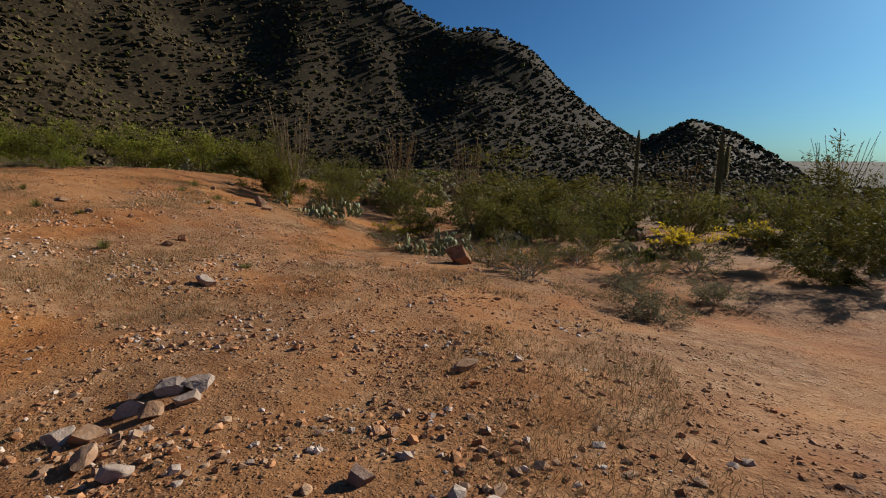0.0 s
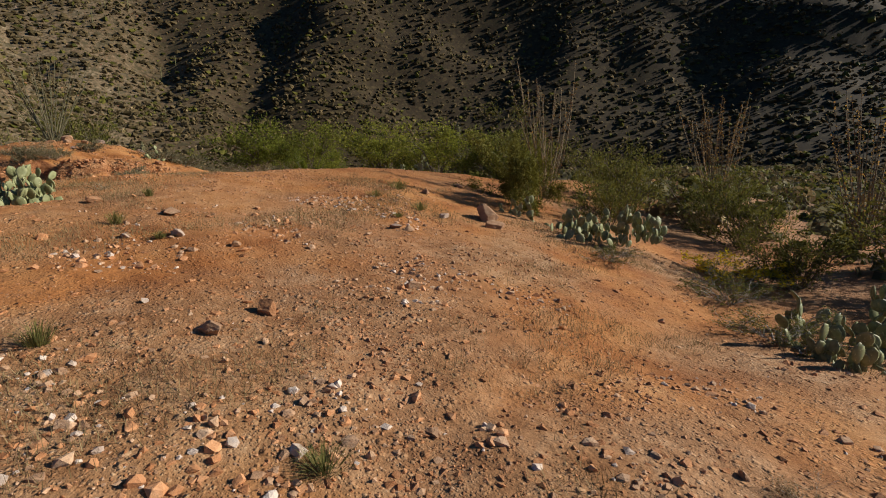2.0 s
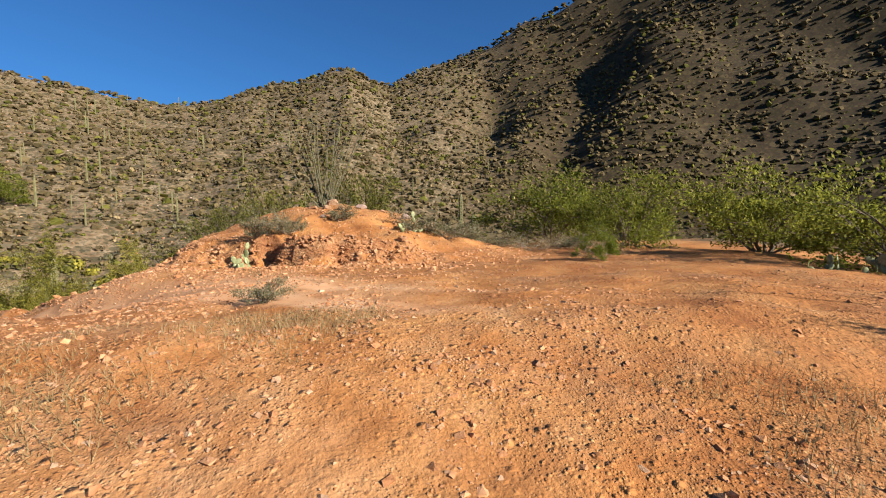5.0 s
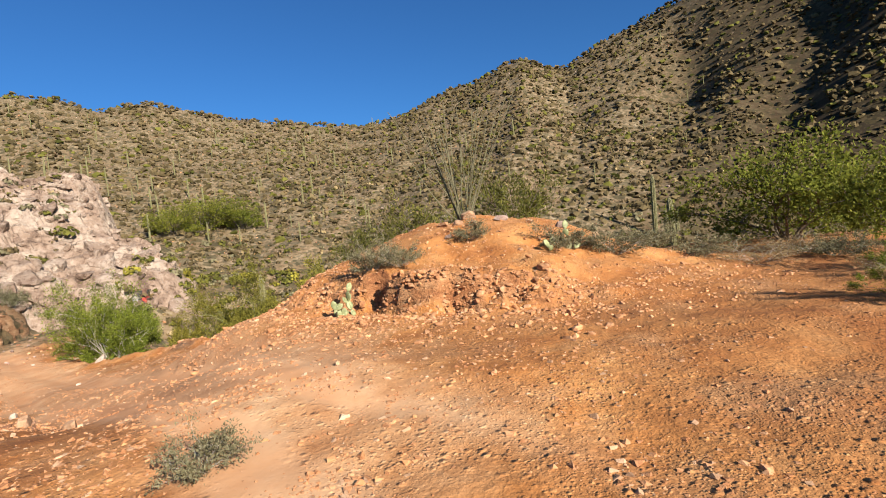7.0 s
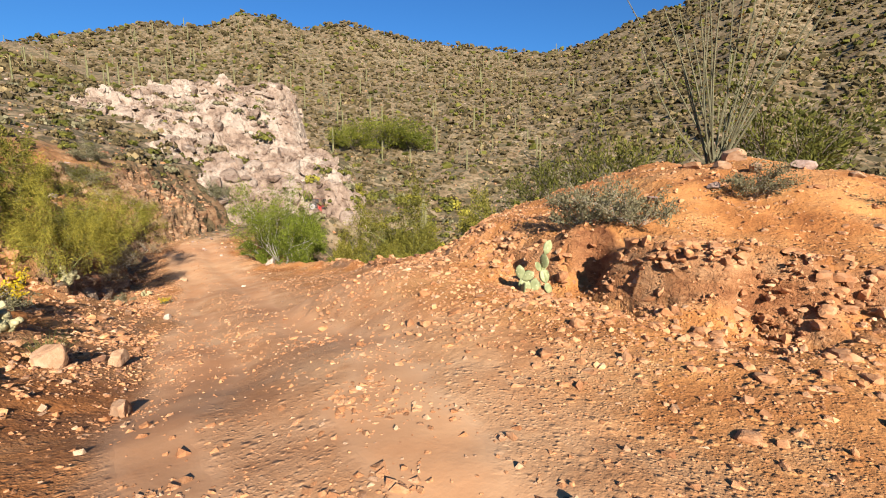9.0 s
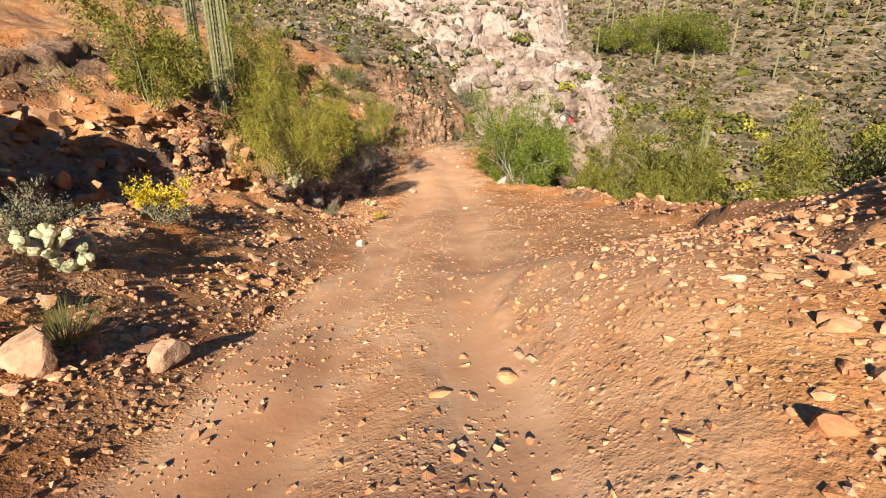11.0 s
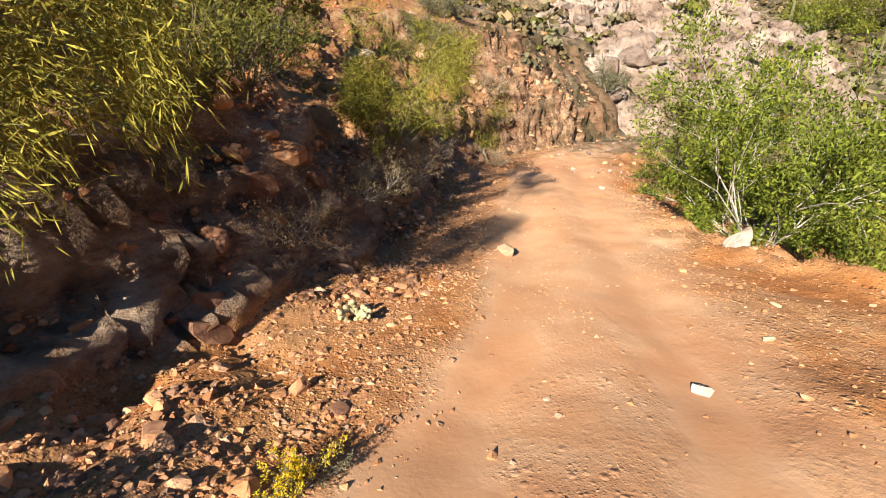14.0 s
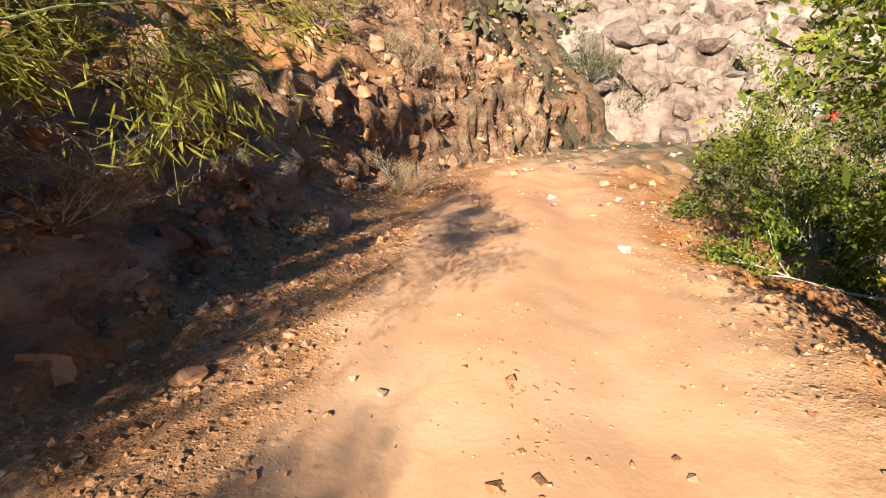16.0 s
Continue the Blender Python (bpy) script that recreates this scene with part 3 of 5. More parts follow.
# ---- stones ----
def hull_rock(seed, points=16, flat=0.75):
    """An angular stone of unit size: vertices and triangles of the hull of points spread evenly and jogged."""
    rng = random.Random(seed)
    bm = bmesh.new()
    for k in range(points):
        z = 1 - 2 * (k + 0.5) / points
        a, q = 2.4 * k + rng.uniform(-0.35, 0.35), math.sqrt(1 - z * z)
        v = Vector((q * math.cos(a), q * math.sin(a), z)) * rng.uniform(0.72, 1.12)
        bm.verts.new((v.x * 0.5, v.y * 0.42, v.z * 0.5 * flat))
    out = bmesh.ops.convex_hull(bm, input=bm.verts)
    bmesh.ops.delete(bm, geom=[g for g in out["geom_interior"] if isinstance(g, bmesh.types.BMVert)], context="VERTS")
    bmesh.ops.triangulate(bm, faces=bm.faces)
    bm.verts.index_update()
    v = np.array([x.co[:] for x in bm.verts])
    f = np.array([[x.index for x in fc.verts] for fc in bm.faces])
    bm.free()
    return v, f


def broken_stone(bm, seed, size, cuts=13, rough=0.022):
    """Shapes a ball into a stone: broken flat by random planes, then roughened."""
    rng = random.Random(seed)
    planes = []
    for k in range(cuts):
        d = Vector((rng.gauss(0, 1), rng.gauss(0, 1), rng.gauss(0, 1))).normalized()
        planes.append((d, rng.uniform(0.2, 0.4)))
    shift = Vector((seed * 1.7 % 50, seed * 0.37 % 50, 0))
    for v in bm.verts:
        p = v.co.normalized() * 0.52
        for d, reach in planes:
            p -= d * max(0.0, p.dot(d) - reach)
        k = noise.noise(p * 5 + shift) + 0.55 * noise.noise(p * 13 + shift) + 0.3 * noise.noise(p * 30 + shift)
        p += p.normalized() * k * rough
        v.co = Vector((p.x * size[0], p.y * size[1], p.z * size[2])) * 1.15


def boulder(name, x, y, size, mat, label, seed, sink=0.25, turn=0.0, lean=0.0, group=""):
    """A single larger stone with broken faces and a rough skin."""
    bm = bmesh.new()
    bmesh.ops.create_icosphere(bm, subdivisions=4, radius=0.5)
    broken_stone(bm, seed, size)
    me = bpy.data.meshes.new(name)
    bm.to_mesh(me)
    bm.free()
    me.materials.append(mat)
    ob = new(name, me)
    ob.matrix_world = Matrix.Translation((x, y, ground(x, y) + size[2] * (0.42 - sink))) @ pose(0, 0, 0, lean, lean * 0.4, turn)
    return tagged(ob, label, "rock", group)


# ---- plants ----
def woody(name, seed, w, h, stems, mats, per_tip, leaf, label, category, depth=2, split=3, spread=0.9, sag=0.0, scatter=0.22, hang=0.0, along=0.5, lean=0.75, extra=None, stem_r=0.014, low=2):
    """A bush or small tree: an empty at the foot, branching stems and a crown of leaves."""
    rng, gen = random.Random(seed), np.random.default_rng(seed)
    verts, faces, tips = [], [], []
    for k in range(stems):
        a = 2 * math.pi * (k + rng.uniform(-0.35, 0.35)) / stems
        out = lean * rng.uniform(0.35, 1.5)
        way = Vector((math.cos(a) * out, math.sin(a) * out, rng.uniform(0.55, 1.0)))
        sprout(rng, (0.06 * math.cos(a), 0.06 * math.sin(a), -0.08), way, rng.uniform(0.5, 1.1), stem_r, depth, split, spread, sag, verts, faces, tips, low)
    lv, lf = leaves(gen, tips, per_tip, leaf[0], leaf[1], scatter, hang, along)
    allv = np.array([v[:] for v in verts])
    wide = 0.5 * (np.percentile(lv[:, 0], 97) - np.percentile(lv[:, 0], 3) + np.percentile(lv[:, 1], 97) - np.percentile(lv[:, 1], 3))
    fit = np.array([w / wide, w / wide, h / np.percentile(lv[:, 2], 99)])
    centres = lv.reshape(-1, 4, 3).mean(1)
    lv = (lv.reshape(-1, 4, 3) - centres[:, None]) + (centres * fit)[:, None]
    keep = lv[:, :, 2].min(1) > 0.02
    lv = lv[keep].reshape(-1, 3)
    lf = np.arange(len(lv)).reshape(-1, 4)
    top = tagged(new(name), label, category)
    under("trunk", mesh_of("trunk", allv * fit, faces, [mats[0]]), top)
    slots = None
    if extra:
        tall = lv.reshape(-1, 4, 3)[:, 0]
        slots = ((gen.random(len(lf)) < extra) & (tall[:, 2] > np.percentile(tall[:, 2], 45))).astype(int)
    under("crown", big_mesh("crown", lv, lf, mats[1:], slots), top)
    return top


def ocotillo(seed, h, spread, count, label, leafy=0, bark=WAND):
    rng, gen = random.Random(seed), np.random.default_rng(seed)
    top = tagged(new("ocotillo"), label, "ocotillo", "ocotillos round the clearing")
    for k in range(count):
        a = 2 * math.pi * (k + rng.uniform(-0.4, 0.4)) / count
        out, tall = spread * rng.uniform(0.25, 1.0), h * rng.uniform(0.72, 1.0)
        bend, pts, n = rng.uniform(0.6, 1.1), [], 8
        for i in range(n + 1):
            s = i / n
            wob = 0.045 * h * math.sin(3.2 * s + 2.1 * k)
            pts.append(Vector((math.cos(a) * (0.05 + out * s**bend) + wob * 0.5, math.sin(a) * (0.05 + out * s**bend) - wob * 0.4, tall * s - 0.05)))
        verts, faces = [], []
        r = rng.uniform(0.017, 0.026)
        tube(verts, faces, pts, [r * (1 - 0.07 * i) for i in range(n + 1)], 5)
        nv = len(verts)
        for i in range(30 + leafy):
            s = rng.uniform(0.08, 1.0)
            j = min(int(s * n), n - 1)
            p = pts[j].lerp(pts[j + 1], s * n - j)
            d = Vector((rng.gauss(0, 1), rng.gauss(0, 1), rng.gauss(0.3, 0.6))).normalized()
            q = d.orthogonal().normalized()
            ln, wd = (0.05, 0.008) if i < 30 else (0.06, 0.025)
            b0 = len(verts)
            verts.extend([p, p + d * ln * 0.5 + q * wd, p + d * ln, p + d * ln * 0.5 - q * wd])
            faces.append((b0, b0 + 1, b0 + 2, b0 + 3))
        slots = [1 if len(f) == 4 and f[0] >= nv + 4 * 30 else 0 for f in faces]
        under("wand", mesh_of("wand", verts, faces, [bark, RUST], slots=slots), top)
    return top


def rib_column(h, r, ribs, mat, name, bend=None):
    """A fluted cactus stem with a domed end, along z or along a bent line of points."""
    rings, around = 12, ribs * 2
    verts, faces = [], []
    for k in range(rings + 1):
        s = k / rings
        rr = r * (0.86 + 0.14 * math.sin(math.pi * min(1, s * 1.1))) * (1.0 if s < 0.86 else math.sqrt(max(0.0, 1 - ((s - 0.86) / 0.145) ** 2)))
        p = bend(s) if bend else Vector((0, 0, s * h))
        for j in range(around):
            a = 2 * math.pi * j / around
            q = max(rr, 0.01) * (1.0 if j % 2 else 0.8)
            verts.append((p.x + q * math.cos(a), p.y + q * math.sin(a), p.z))
    for k in range(rings):
        for j in range(around):
            i, i2 = k * around + j, k * around + (j + 1) % around
            faces.append((i, i2, i2 + around, i + around))
    faces.append(tuple(range(rings * around, (rings + 1) * around)))
    return mesh_of(name, verts, faces, [mat])


def spine_rows(r, ribs, bend, seed):
    """Rows of thin pale spines along the ribs of a cactus stem."""
    g = np.random.default_rng(seed)
    quads = []
    for j in range(ribs):
        a = math.pi * (2 * j + 1) / ribs
        for s in np.linspace(0.04, 0.93, 40):
            p = bend(s)
            for _ in range(3):
                w = a + g.normal(0, 0.35)
                foot = np.array(p) + r * 0.98 * np.array([math.cos(a), math.sin(a), 0])
                tip = foot + 0.07 * np.array([math.cos(w), math.sin(w), g.normal(0, 0.6)])
                side = np.array([-math.sin(w), math.cos(w), 0]) * 0.006 + np.array([0, 0, 0.006])
                quads += [foot - side, foot + side, tip]
    v = np.array(quads)
    return big_mesh("spines", v, np.arange(len(v)).reshape(-1, 3), [SPINE])


def saguaro(h, r, arms, label, seed):
    rng = random.Random(seed)
    top = tagged(new("saguaro"), label, "cactus", "saguaros on the slopes")
    lean = (rng.uniform(-0.02, 0.02), rng.uniform(-0.02, 0.02))
    def stem(s):
        return Vector((lean[0] * s * h, lean[1] * s * h, s * h - 0.1))
    under("trunk", rib_column(h, r, 12, SAGUARO, "trunk", stem), top)
    under("spines", spine_rows(r, 12, stem, seed), top, "pale sunlit spines")
    for frac, turn, tall in arms:
        ca, sa, z0, out = math.cos(turn), math.sin(turn), frac * h, r * 2.5

        def line(s, ca=ca, sa=sa, z0=z0, out=out, tall=tall):
            t = min(1.0, s / 0.3)
            d = out * math.sin(t * math.pi / 2)
            return Vector((ca * d, sa * d, z0 + 0.35 * out * (1 - math.cos(t * math.pi / 2)) + max(0.0, s - 0.2) / 0.8 * tall))
        arm = under("arm", rib_column(tall, r * 0.72, 10, SAGUARO, "arm", line), top)
        under("spines", spine_rows(r * 0.72, 10, line, seed), arm, "pale sunlit spines")
    return top


def pad_mesh(seed):
    """One flat, oval cactus pad standing on its narrow end."""
    verts, faces, n, m = [], [], 10, 5
    for j in range(m + 1):
        z = 2 * j / m - 1
        q = math.sqrt(max(0.0, 1 - z * z)) if abs(z) < 1 else 0.0
        q = max(q, 0.12)
        wide = 1.0 - 0.22 * (z < 0) * abs(z)
        for i in range(n):
            a = 2 * math.pi * i / n
            verts.append((0.40 * q * wide * math.cos(a), 0.085 * q * math.sin(a), 0.5 + 0.5 * z + 0.02 * math.sin(3 * a + seed)))
    for j in range(m):
        for i in range(n):
            k, k2 = j * n + i, j * n + (i + 1) % n
            faces.append((k, k2, k2 + n, k + n))
    faces.append(tuple(range(n - 1, -1, -1)))
    faces.append(tuple(range(m * n, (m + 1) * n)))
    return mesh_of("pad", verts, faces, [PAD], smooth=True)


PAD_MESHES = []


def prickly_pear(seed, w, h, pads, label):
    if not PAD_MESHES:
        PAD_MESHES.extend(pad_mesh(k) for k in range(3))
    rng = random.Random(seed)
    top = tagged(new("prickly_pear"), label, "cactus", "prickly pears")
    size = 0.165
    grown = []
    for k in range(pads):
        tall = [g for g in grown if g[1] < 3 and g[0].translation.z < h * 0.6]
        if k < pads * 0.38 or not tall:
            a, d = rng.uniform(0, 6.3), w * 0.48 * math.sqrt(rng.random())
            m = Matrix.Translation((math.cos(a) * d, math.sin(a) * d * 0.7, -0.03))
            lvl = 0
        else:
            host, lvl = rng.choice(tall)
            m = host @ Matrix.Translation((rng.uniform(-0.3, 0.3) * host.to_scale().x, 0, 0.93))
            m = Matrix.Translation(m.translation)
            lvl += 1
        s = size * rng.uniform(0.75, 1.2)
        turn = Euler((radians(rng.gauss(0, 16)), radians(rng.gauss(0, 24)), rng.uniform(0, 6.3)))
        m = m @ turn.to_matrix().to_4x4() @ Matrix.Diagonal((s, s, s * 1.15, 1))
        grown.append((m, lvl))
        under("pad", rng.choice(PAD_MESHES), top, m=m)
    return top


def tuft(name, seed, w, h, count, mat, label, category, blade=0.0026):
    """A clump of bent blades or thin dry stalks."""
    gen = np.random.default_rng(seed)
    a, out = gen.uniform(0, 6.283, count), gen.random(count) ** 0.7
    d = np.stack([np.cos(a), np.sin(a), 0 * a], 1)
    foot = d * (out * w * 0.22)[:, None]
    lens = h * gen.uniform(0.55, 1.05, count)
    mid = foot + d * (out * w * 0.2)[:, None] + np.array([0, 0, 1]) * (lens * 0.55)[:, None]
    tip = foot + d * (out * w * 0.42)[:, None] + gen.normal(0, 0.03 * w, (count, 3)) + np.array([0, 0, 1]) * (lens * (1 - 0.25 * out))[:, None]
    s = np.cross(d, [0, 0, 1.0]) * blade
    v = np.stack([foot - s, foot + s, mid + s * 0.7, mid - s * 0.7, tip], 1).reshape(-1, 3)
    k = np.arange(count) * 5
    tris = np.concatenate([np.stack([k, k + 1, k + 2], 1), np.stack([k, k + 2, k + 3], 1), np.stack([k + 3, k + 2, k + 4], 1)])
    ob = new(name, big_mesh(name, v, tris, [mat]))
    return tagged(ob, label, category)


def cholla(seed, h, label):
    rng = random.Random(seed)
    top = tagged(new("cholla"), label, "cactus")
    joints = [(Vector((0.05 * k, 0.03 * k, 0)), Vector((math.cos(2.1 * k), math.sin(2.1 * k), 1.1)).normalized(), 0) for k in range(4)]
    for _ in range(48):
        p, d, lvl = joints.pop(rng.randrange(min(len(joints), 5)))
        verts, faces = [], []
        ln, r = h * rng.uniform(0.14, 0.2), h * 0.068
        q = p + d * ln
        tube(verts, faces, [p, p.lerp(q, 0.2), p.lerp(q, 0.5), p.lerp(q, 0.85), q], [r * 0.6, r, r * 1.1, r, r * 0.5], 8)
        under("joint", mesh_of("joint", verts, faces, [CHOLLA]), top)
        for _ in range(2):
            w = (d + Vector((rng.gauss(0, 0.6), rng.gauss(0, 0.6), rng.gauss(0.4, 0.4)))).normalized()
            joints.append((q, w, lvl + 1))
    return top

# ---- white rock outcrop above the bend ----
def ridged(x, y, size, octaves, seed):
    out, amp = 0 * x, 1.0
    for n in range(octaves):
        out = out + amp * (1 - 2 * np.abs(vnoise(x + 3.1 * n, y + 5.7 * n, size, seed + n)))
        size, amp = size * 0.5, amp * 0.55
    return out


def outcrop_material():
    m, t, b = material("white_outcrop", 0.9)
    p = coords(t)
    n, fine = noise_tex(t, p, 0.35, 6, 0.7), noise_tex(t, p, 2.4, 6, 0.7)
    c = stops(t, n, (0.32, (0.10, 0.067, 0.048)), (0.45, (0.235, 0.167, 0.122)), (0.6, (0.335, 0.27, 0.212)))
    c = blend(t, 0.8, c, stops(t, fine, (0.36, (0.45, 0.38, 0.34)), (0.5, (1, 1, 1))), "MULTIPLY")
    isle = stops(t, coords(t, "Random Per Island"), (0.0, (0.72, 0.66, 0.64)), (0.5, (1.0, 0.96, 0.95)), (1.0, (1.18, 1.18, 1.16)))
    c = blend(t, 1.0, c, isle, "MULTIPLY")
    relief = sums(t, "ADD", sums(t, "MULTIPLY", fine, 0.25), sums(t, "MULTIPLY", noise_tex(t, p, 9.0, 5, 0.7), 0.05))
    t.links.new(c, b.inputs["Base Color"])
    bump(t, b, relief, 1.0, 1.0)
    return m


def outcrop_height(x, y):
    """The outcrop's surface, and how far it stands out of the ground."""
    s = -0.52 * (x + 37.5) - 0.85 * (y + 24.5)
    q = -0.85 * (x + 37.5) + 0.52 * (y + 24.5)
    edge = ramp(13.0, 8.0, q + 2.5 * vnoise(s, q, 6, 7)) * ramp(-26, -18, q - 0.3 * s) * ramp(-1, 3, s) * ramp(36, 28, s)
    z = 0.46 * s + 1.5 * ridged(x, y, 6.5, 3, 12) - 0.3 - 0.06 * np.clip(-q - 8, 0, 30)
    blocky = np.floor(z / 0.9 + 0.6 * vnoise(x, y, 2.0, 15)) * 0.9
    z = 0.5 * z + 0.5 * blocky + 0.25 * ridged(x, y, 1.7, 2, 9)
    return -2.6 + (z + 2.6) * edge, edge


OUTCROP = outcrop_material()


def build_outcrop():
    s, q = np.meshgrid(np.linspace(0, 36, 150), np.linspace(-26, 12, 160))
    x, y = -37.5 - 0.52 * s - 0.85 * q, -24.5 - 0.85 * s + 0.52 * q
    z, edge = outcrop_height(x, y)
    verts = np.stack([x, y, z], -1).reshape(-1, 3)
    k = np.arange(s.size).reshape(s.shape)
    quads = np.stack([k[:-1, :-1], k[:-1, 1:], k[1:, 1:], k[1:, :-1]], -1).reshape(-1, 4)
    me = big_mesh("rock_outcrop", verts, quads[:, ::-1], [OUTCROP])
    tagged(new("rock_outcrop", me), "weathered white and pink rock outcrop above the track", "rock outcrop", kind="structure")


build_outcrop()

# ---- bushes and small trees ----
CREOSOTE = "olive-green creosote bush with thin upright stems"
MESQUITE = "bright green leafy mesquite tree on the clearing's edge"
VERDE = "yellow-green palo verde with fine drooping twigs"
SAGE = "low rounded grey-green desert shrub on red soil"


def plant_all(protos, spots, own, fresh=True):
    """Sets the prototypes and copies of them at (x, y, height, width) spots; own is the prototypes' (width, height)."""
    placed = []
    for k, (x, y, h, w) in enumerate(spots):
        src = protos[k % len(protos)]
        m = Matrix.LocRotScale((x, y, ground(x, y) - 0.02), Euler((0, 0, 2.4 * k + 0.3)), Vector((w / own[0], w / own[0], h / own[1])))
        if fresh and k < len(protos):
            placed.append((src, m))
        else:
            copy_thing(src, m)
    for src, m in placed:
        src.matrix_basis = m


def grouped(protos, group):
    return [tagged(p, group=group) for p in protos]


creosotes = grouped([woody("creosote_bush", 11 + k, 3.0, 2.6, 15, (BARK, OLIVE), 28, (0.13, 0.036), CREOSOTE, "bush", 2, 3, 0.55, -0.06, 0.15, along=1.0, lean=0.5, low=3) for k in range(3)], "creosote bushes")
plant_all(creosotes, [(-8.0, 21.7, 2.0, 2.4), (-29.0, 10.7, 2.9, 3.2), (-7.2, 18.9, 1.5, 1.8), (-4.6, 21.5, 1.9, 2.4), (-2.8, 18.0, 1.4, 1.8), (-6.2, 24.0, 1.9, 2.6),
                      (-30.6, 6.4, 3.4, 3.2), (-31.6, 3.2, 3.0, 3.0), (-32.8, 8.5, 3.0, 3.4), (-28.6, 5.2, 2.3, 2.2), (2.5, 19.0, 1.9, 2.6), (5.0, 24.0, 2.4, 3.2), (-13.0, 23.0, 2.3, 3.0), (-0.4, 18.4, 2.0, 2.6), (3.6, 16.6, 1.3, 1.8), (8.2, 22.6, 2.2, 3.0), (-9.8, 24.4, 2.4, 3.0), (12.6, 23.6, 2.6, 3.4), (1.2, 26.0, 2.6, 3.6), (-21.4, -8.2, 1.3, 1.8), (-22.0, -9.6, 1.0, 1.6), (-24.4, -15.4, 0.9, 1.4), (-25.4, -19.5, 1.1, 1.6), (-26.6, -21.4, 1.0, 1.8)], (3.0, 2.6))
mesquites = grouped([woody("mesquite_tree", 31 + k, 5.0, 3.5, 8, (BARK, BRIGHT), 32, (0.16, 0.068), MESQUITE, "tree", 3, 3, 0.9, 0.02, 0.36, lean=0.7, stem_r=0.03, low=3) for k in range(2)], "mesquites along the clearing")
plant_all(mesquites, [(-29.0, 18.9, 3.0, 4.3), (-24.6, 20.0, 2.5, 3.0), (-19.9, 21.2, 2.2, 3.2), (-16.6, 21.6, 2.2, 3.4), (-13.6, 22.4, 2.0, 3.0), (-33.0, 24.0, 3.2, 4.5), (-76.0, -41.0, 5.0, 8.0), (-72.5, -43.5, 4.5, 7.0), (-80.0, -37.5, 4.5, 7.0)], (5.0, 3.5))
greens = grouped([woody("green_bush", 41 + k, 3.6, 3.2, 8, (TWIG, GREENLEAF), 100, (0.075, 0.029), "dense bright green bush with bare grey lower twigs", "bush", 3, 3, 0.8, 0.02, 0.22, lean=0.75) for k in range(2)], "green bushes beside the track")
plant_all(greens, [(-31.1, -9.9, 4.0, 4.0), (-33.1, -11.4, 4.4, 3.8), (-34.9, -14.6, 3.6, 3.4), (-19.0, 16.1, 0.85, 0.9)], (3.6, 3.2))
verdes = grouped([woody("palo_verde", 51 + k, 3.4, 3.0, 8, (GREENBARK, LIME), 130, (0.11, 0.011), VERDE, "tree", 3, 3, 0.8, 0.06, 0.26, 0.35, 0.8, lean=1.0, stem_r=0.011, low=4) for k in range(2)], "palo verdes along the track")
plant_all(verdes, [(-20.38, -6.0, 3.1, 2.6), (-24.1, -12.1, 3.0, 3.4)], (3.4, 3.0))
washes = grouped([woody("palo_verde", 55 + k, 3.4, 3.0, 7, (GREENBARK, WASHLEAF), 50, (0.15, 0.026), "olive-yellow palo verde in the wash below the track", "tree", 3, 3, 0.75, 0.03, 0.2, 0.35, 0.9, lean=0.8, stem_r=0.013, low=3) for k in range(3)], "palo verdes in the wash")
plant_all(washes, [(-40.5, -9.0, 6.2, 5.6), (-9.2, 17.4, 2.7, 2.5), (-8.3, 17.0, 1.6, 1.5), (-37.0, -11.5, 4.0, 3.4), (-45.5, -13.0, 5.6, 5.2), (-41.5, -2.5, 5.2, 5.2), (-35.0, -5.0, 2.6, 3.2), (0.6, 22.4, 3.6, 5.4), (9.8, 14.6, 2.3, 3.8), (13.0, 19.0, 3.4, 4.6), (-17.6, -6.2, 3.2, 2.9), (-21.6, -14.2, 3.2, 3.2), (-19.8, -10.6, 2.9, 2.8)], (3.4, 3.0))
sages = grouped([woody("desert_shrub", 61 + k, 1.3, 0.7, 14, (TWIG, GREY), 27, (0.055, 0.019), SAGE, "shrub", 2, 3, 0.8, 0.0, 0.2, lean=0.75, stem_r=0.012) for k in range(3)], "grey desert shrubs")
plant_all(sages, [(4.3, 11.8, 0.45, 1.0), (-16.8, 1.8, 0.5, 0.75), (-25.2, 15.4, 0.6, 1.4), (-27.0, -21.2, 1.1, 1.8), (-18.9, -8.6, 0.9, 1.2), (-28.0, -23.5, 1.2, 1.8), (-39.4, -26.0, 2.0, 2.6), (-37.5, -25.6, 1.6, 1.8), (-42.5, -30.5, 1.6, 2.4), (-15.9, 3.2, 0.5, 0.8), (-21.2, -4.4, 0.3, 0.5)], (1.3, 0.7), fresh=False)
plant_all(sages, [(-23.5, 13.2, 0.65, 1.5), (-23.1, 12.2, 0.62, 1.35), (-23.2, 10.0, 0.55, 0.9), (-21.9, 8.0, 0.75, 1.0), (-21.7, 8.75, 0.6, 0.9), (-14.9, 9.5, 0.36, 0.55), (-27.6, 14.6, 0.7, 1.6), (-23.7, 17.5, 0.5, 1.3), (4.4, 8.6, 0.6, 1.25), (6.0, 10.8, 0.6, 1.1)], (1.3, 0.7))
brittles = grouped([woody("brittlebush", 71 + k, 1.2, 0.7, 12, (TWIG, GREY, FLOWER), 34, (0.06, 0.026), "round grey brittlebush covered in small yellow flowers", "shrub", 2, 3, 0.8, 0.0, 0.16, lean=0.85, extra=0.8, stem_r=0.014) for k in range(2)], "flowering brittlebushes")
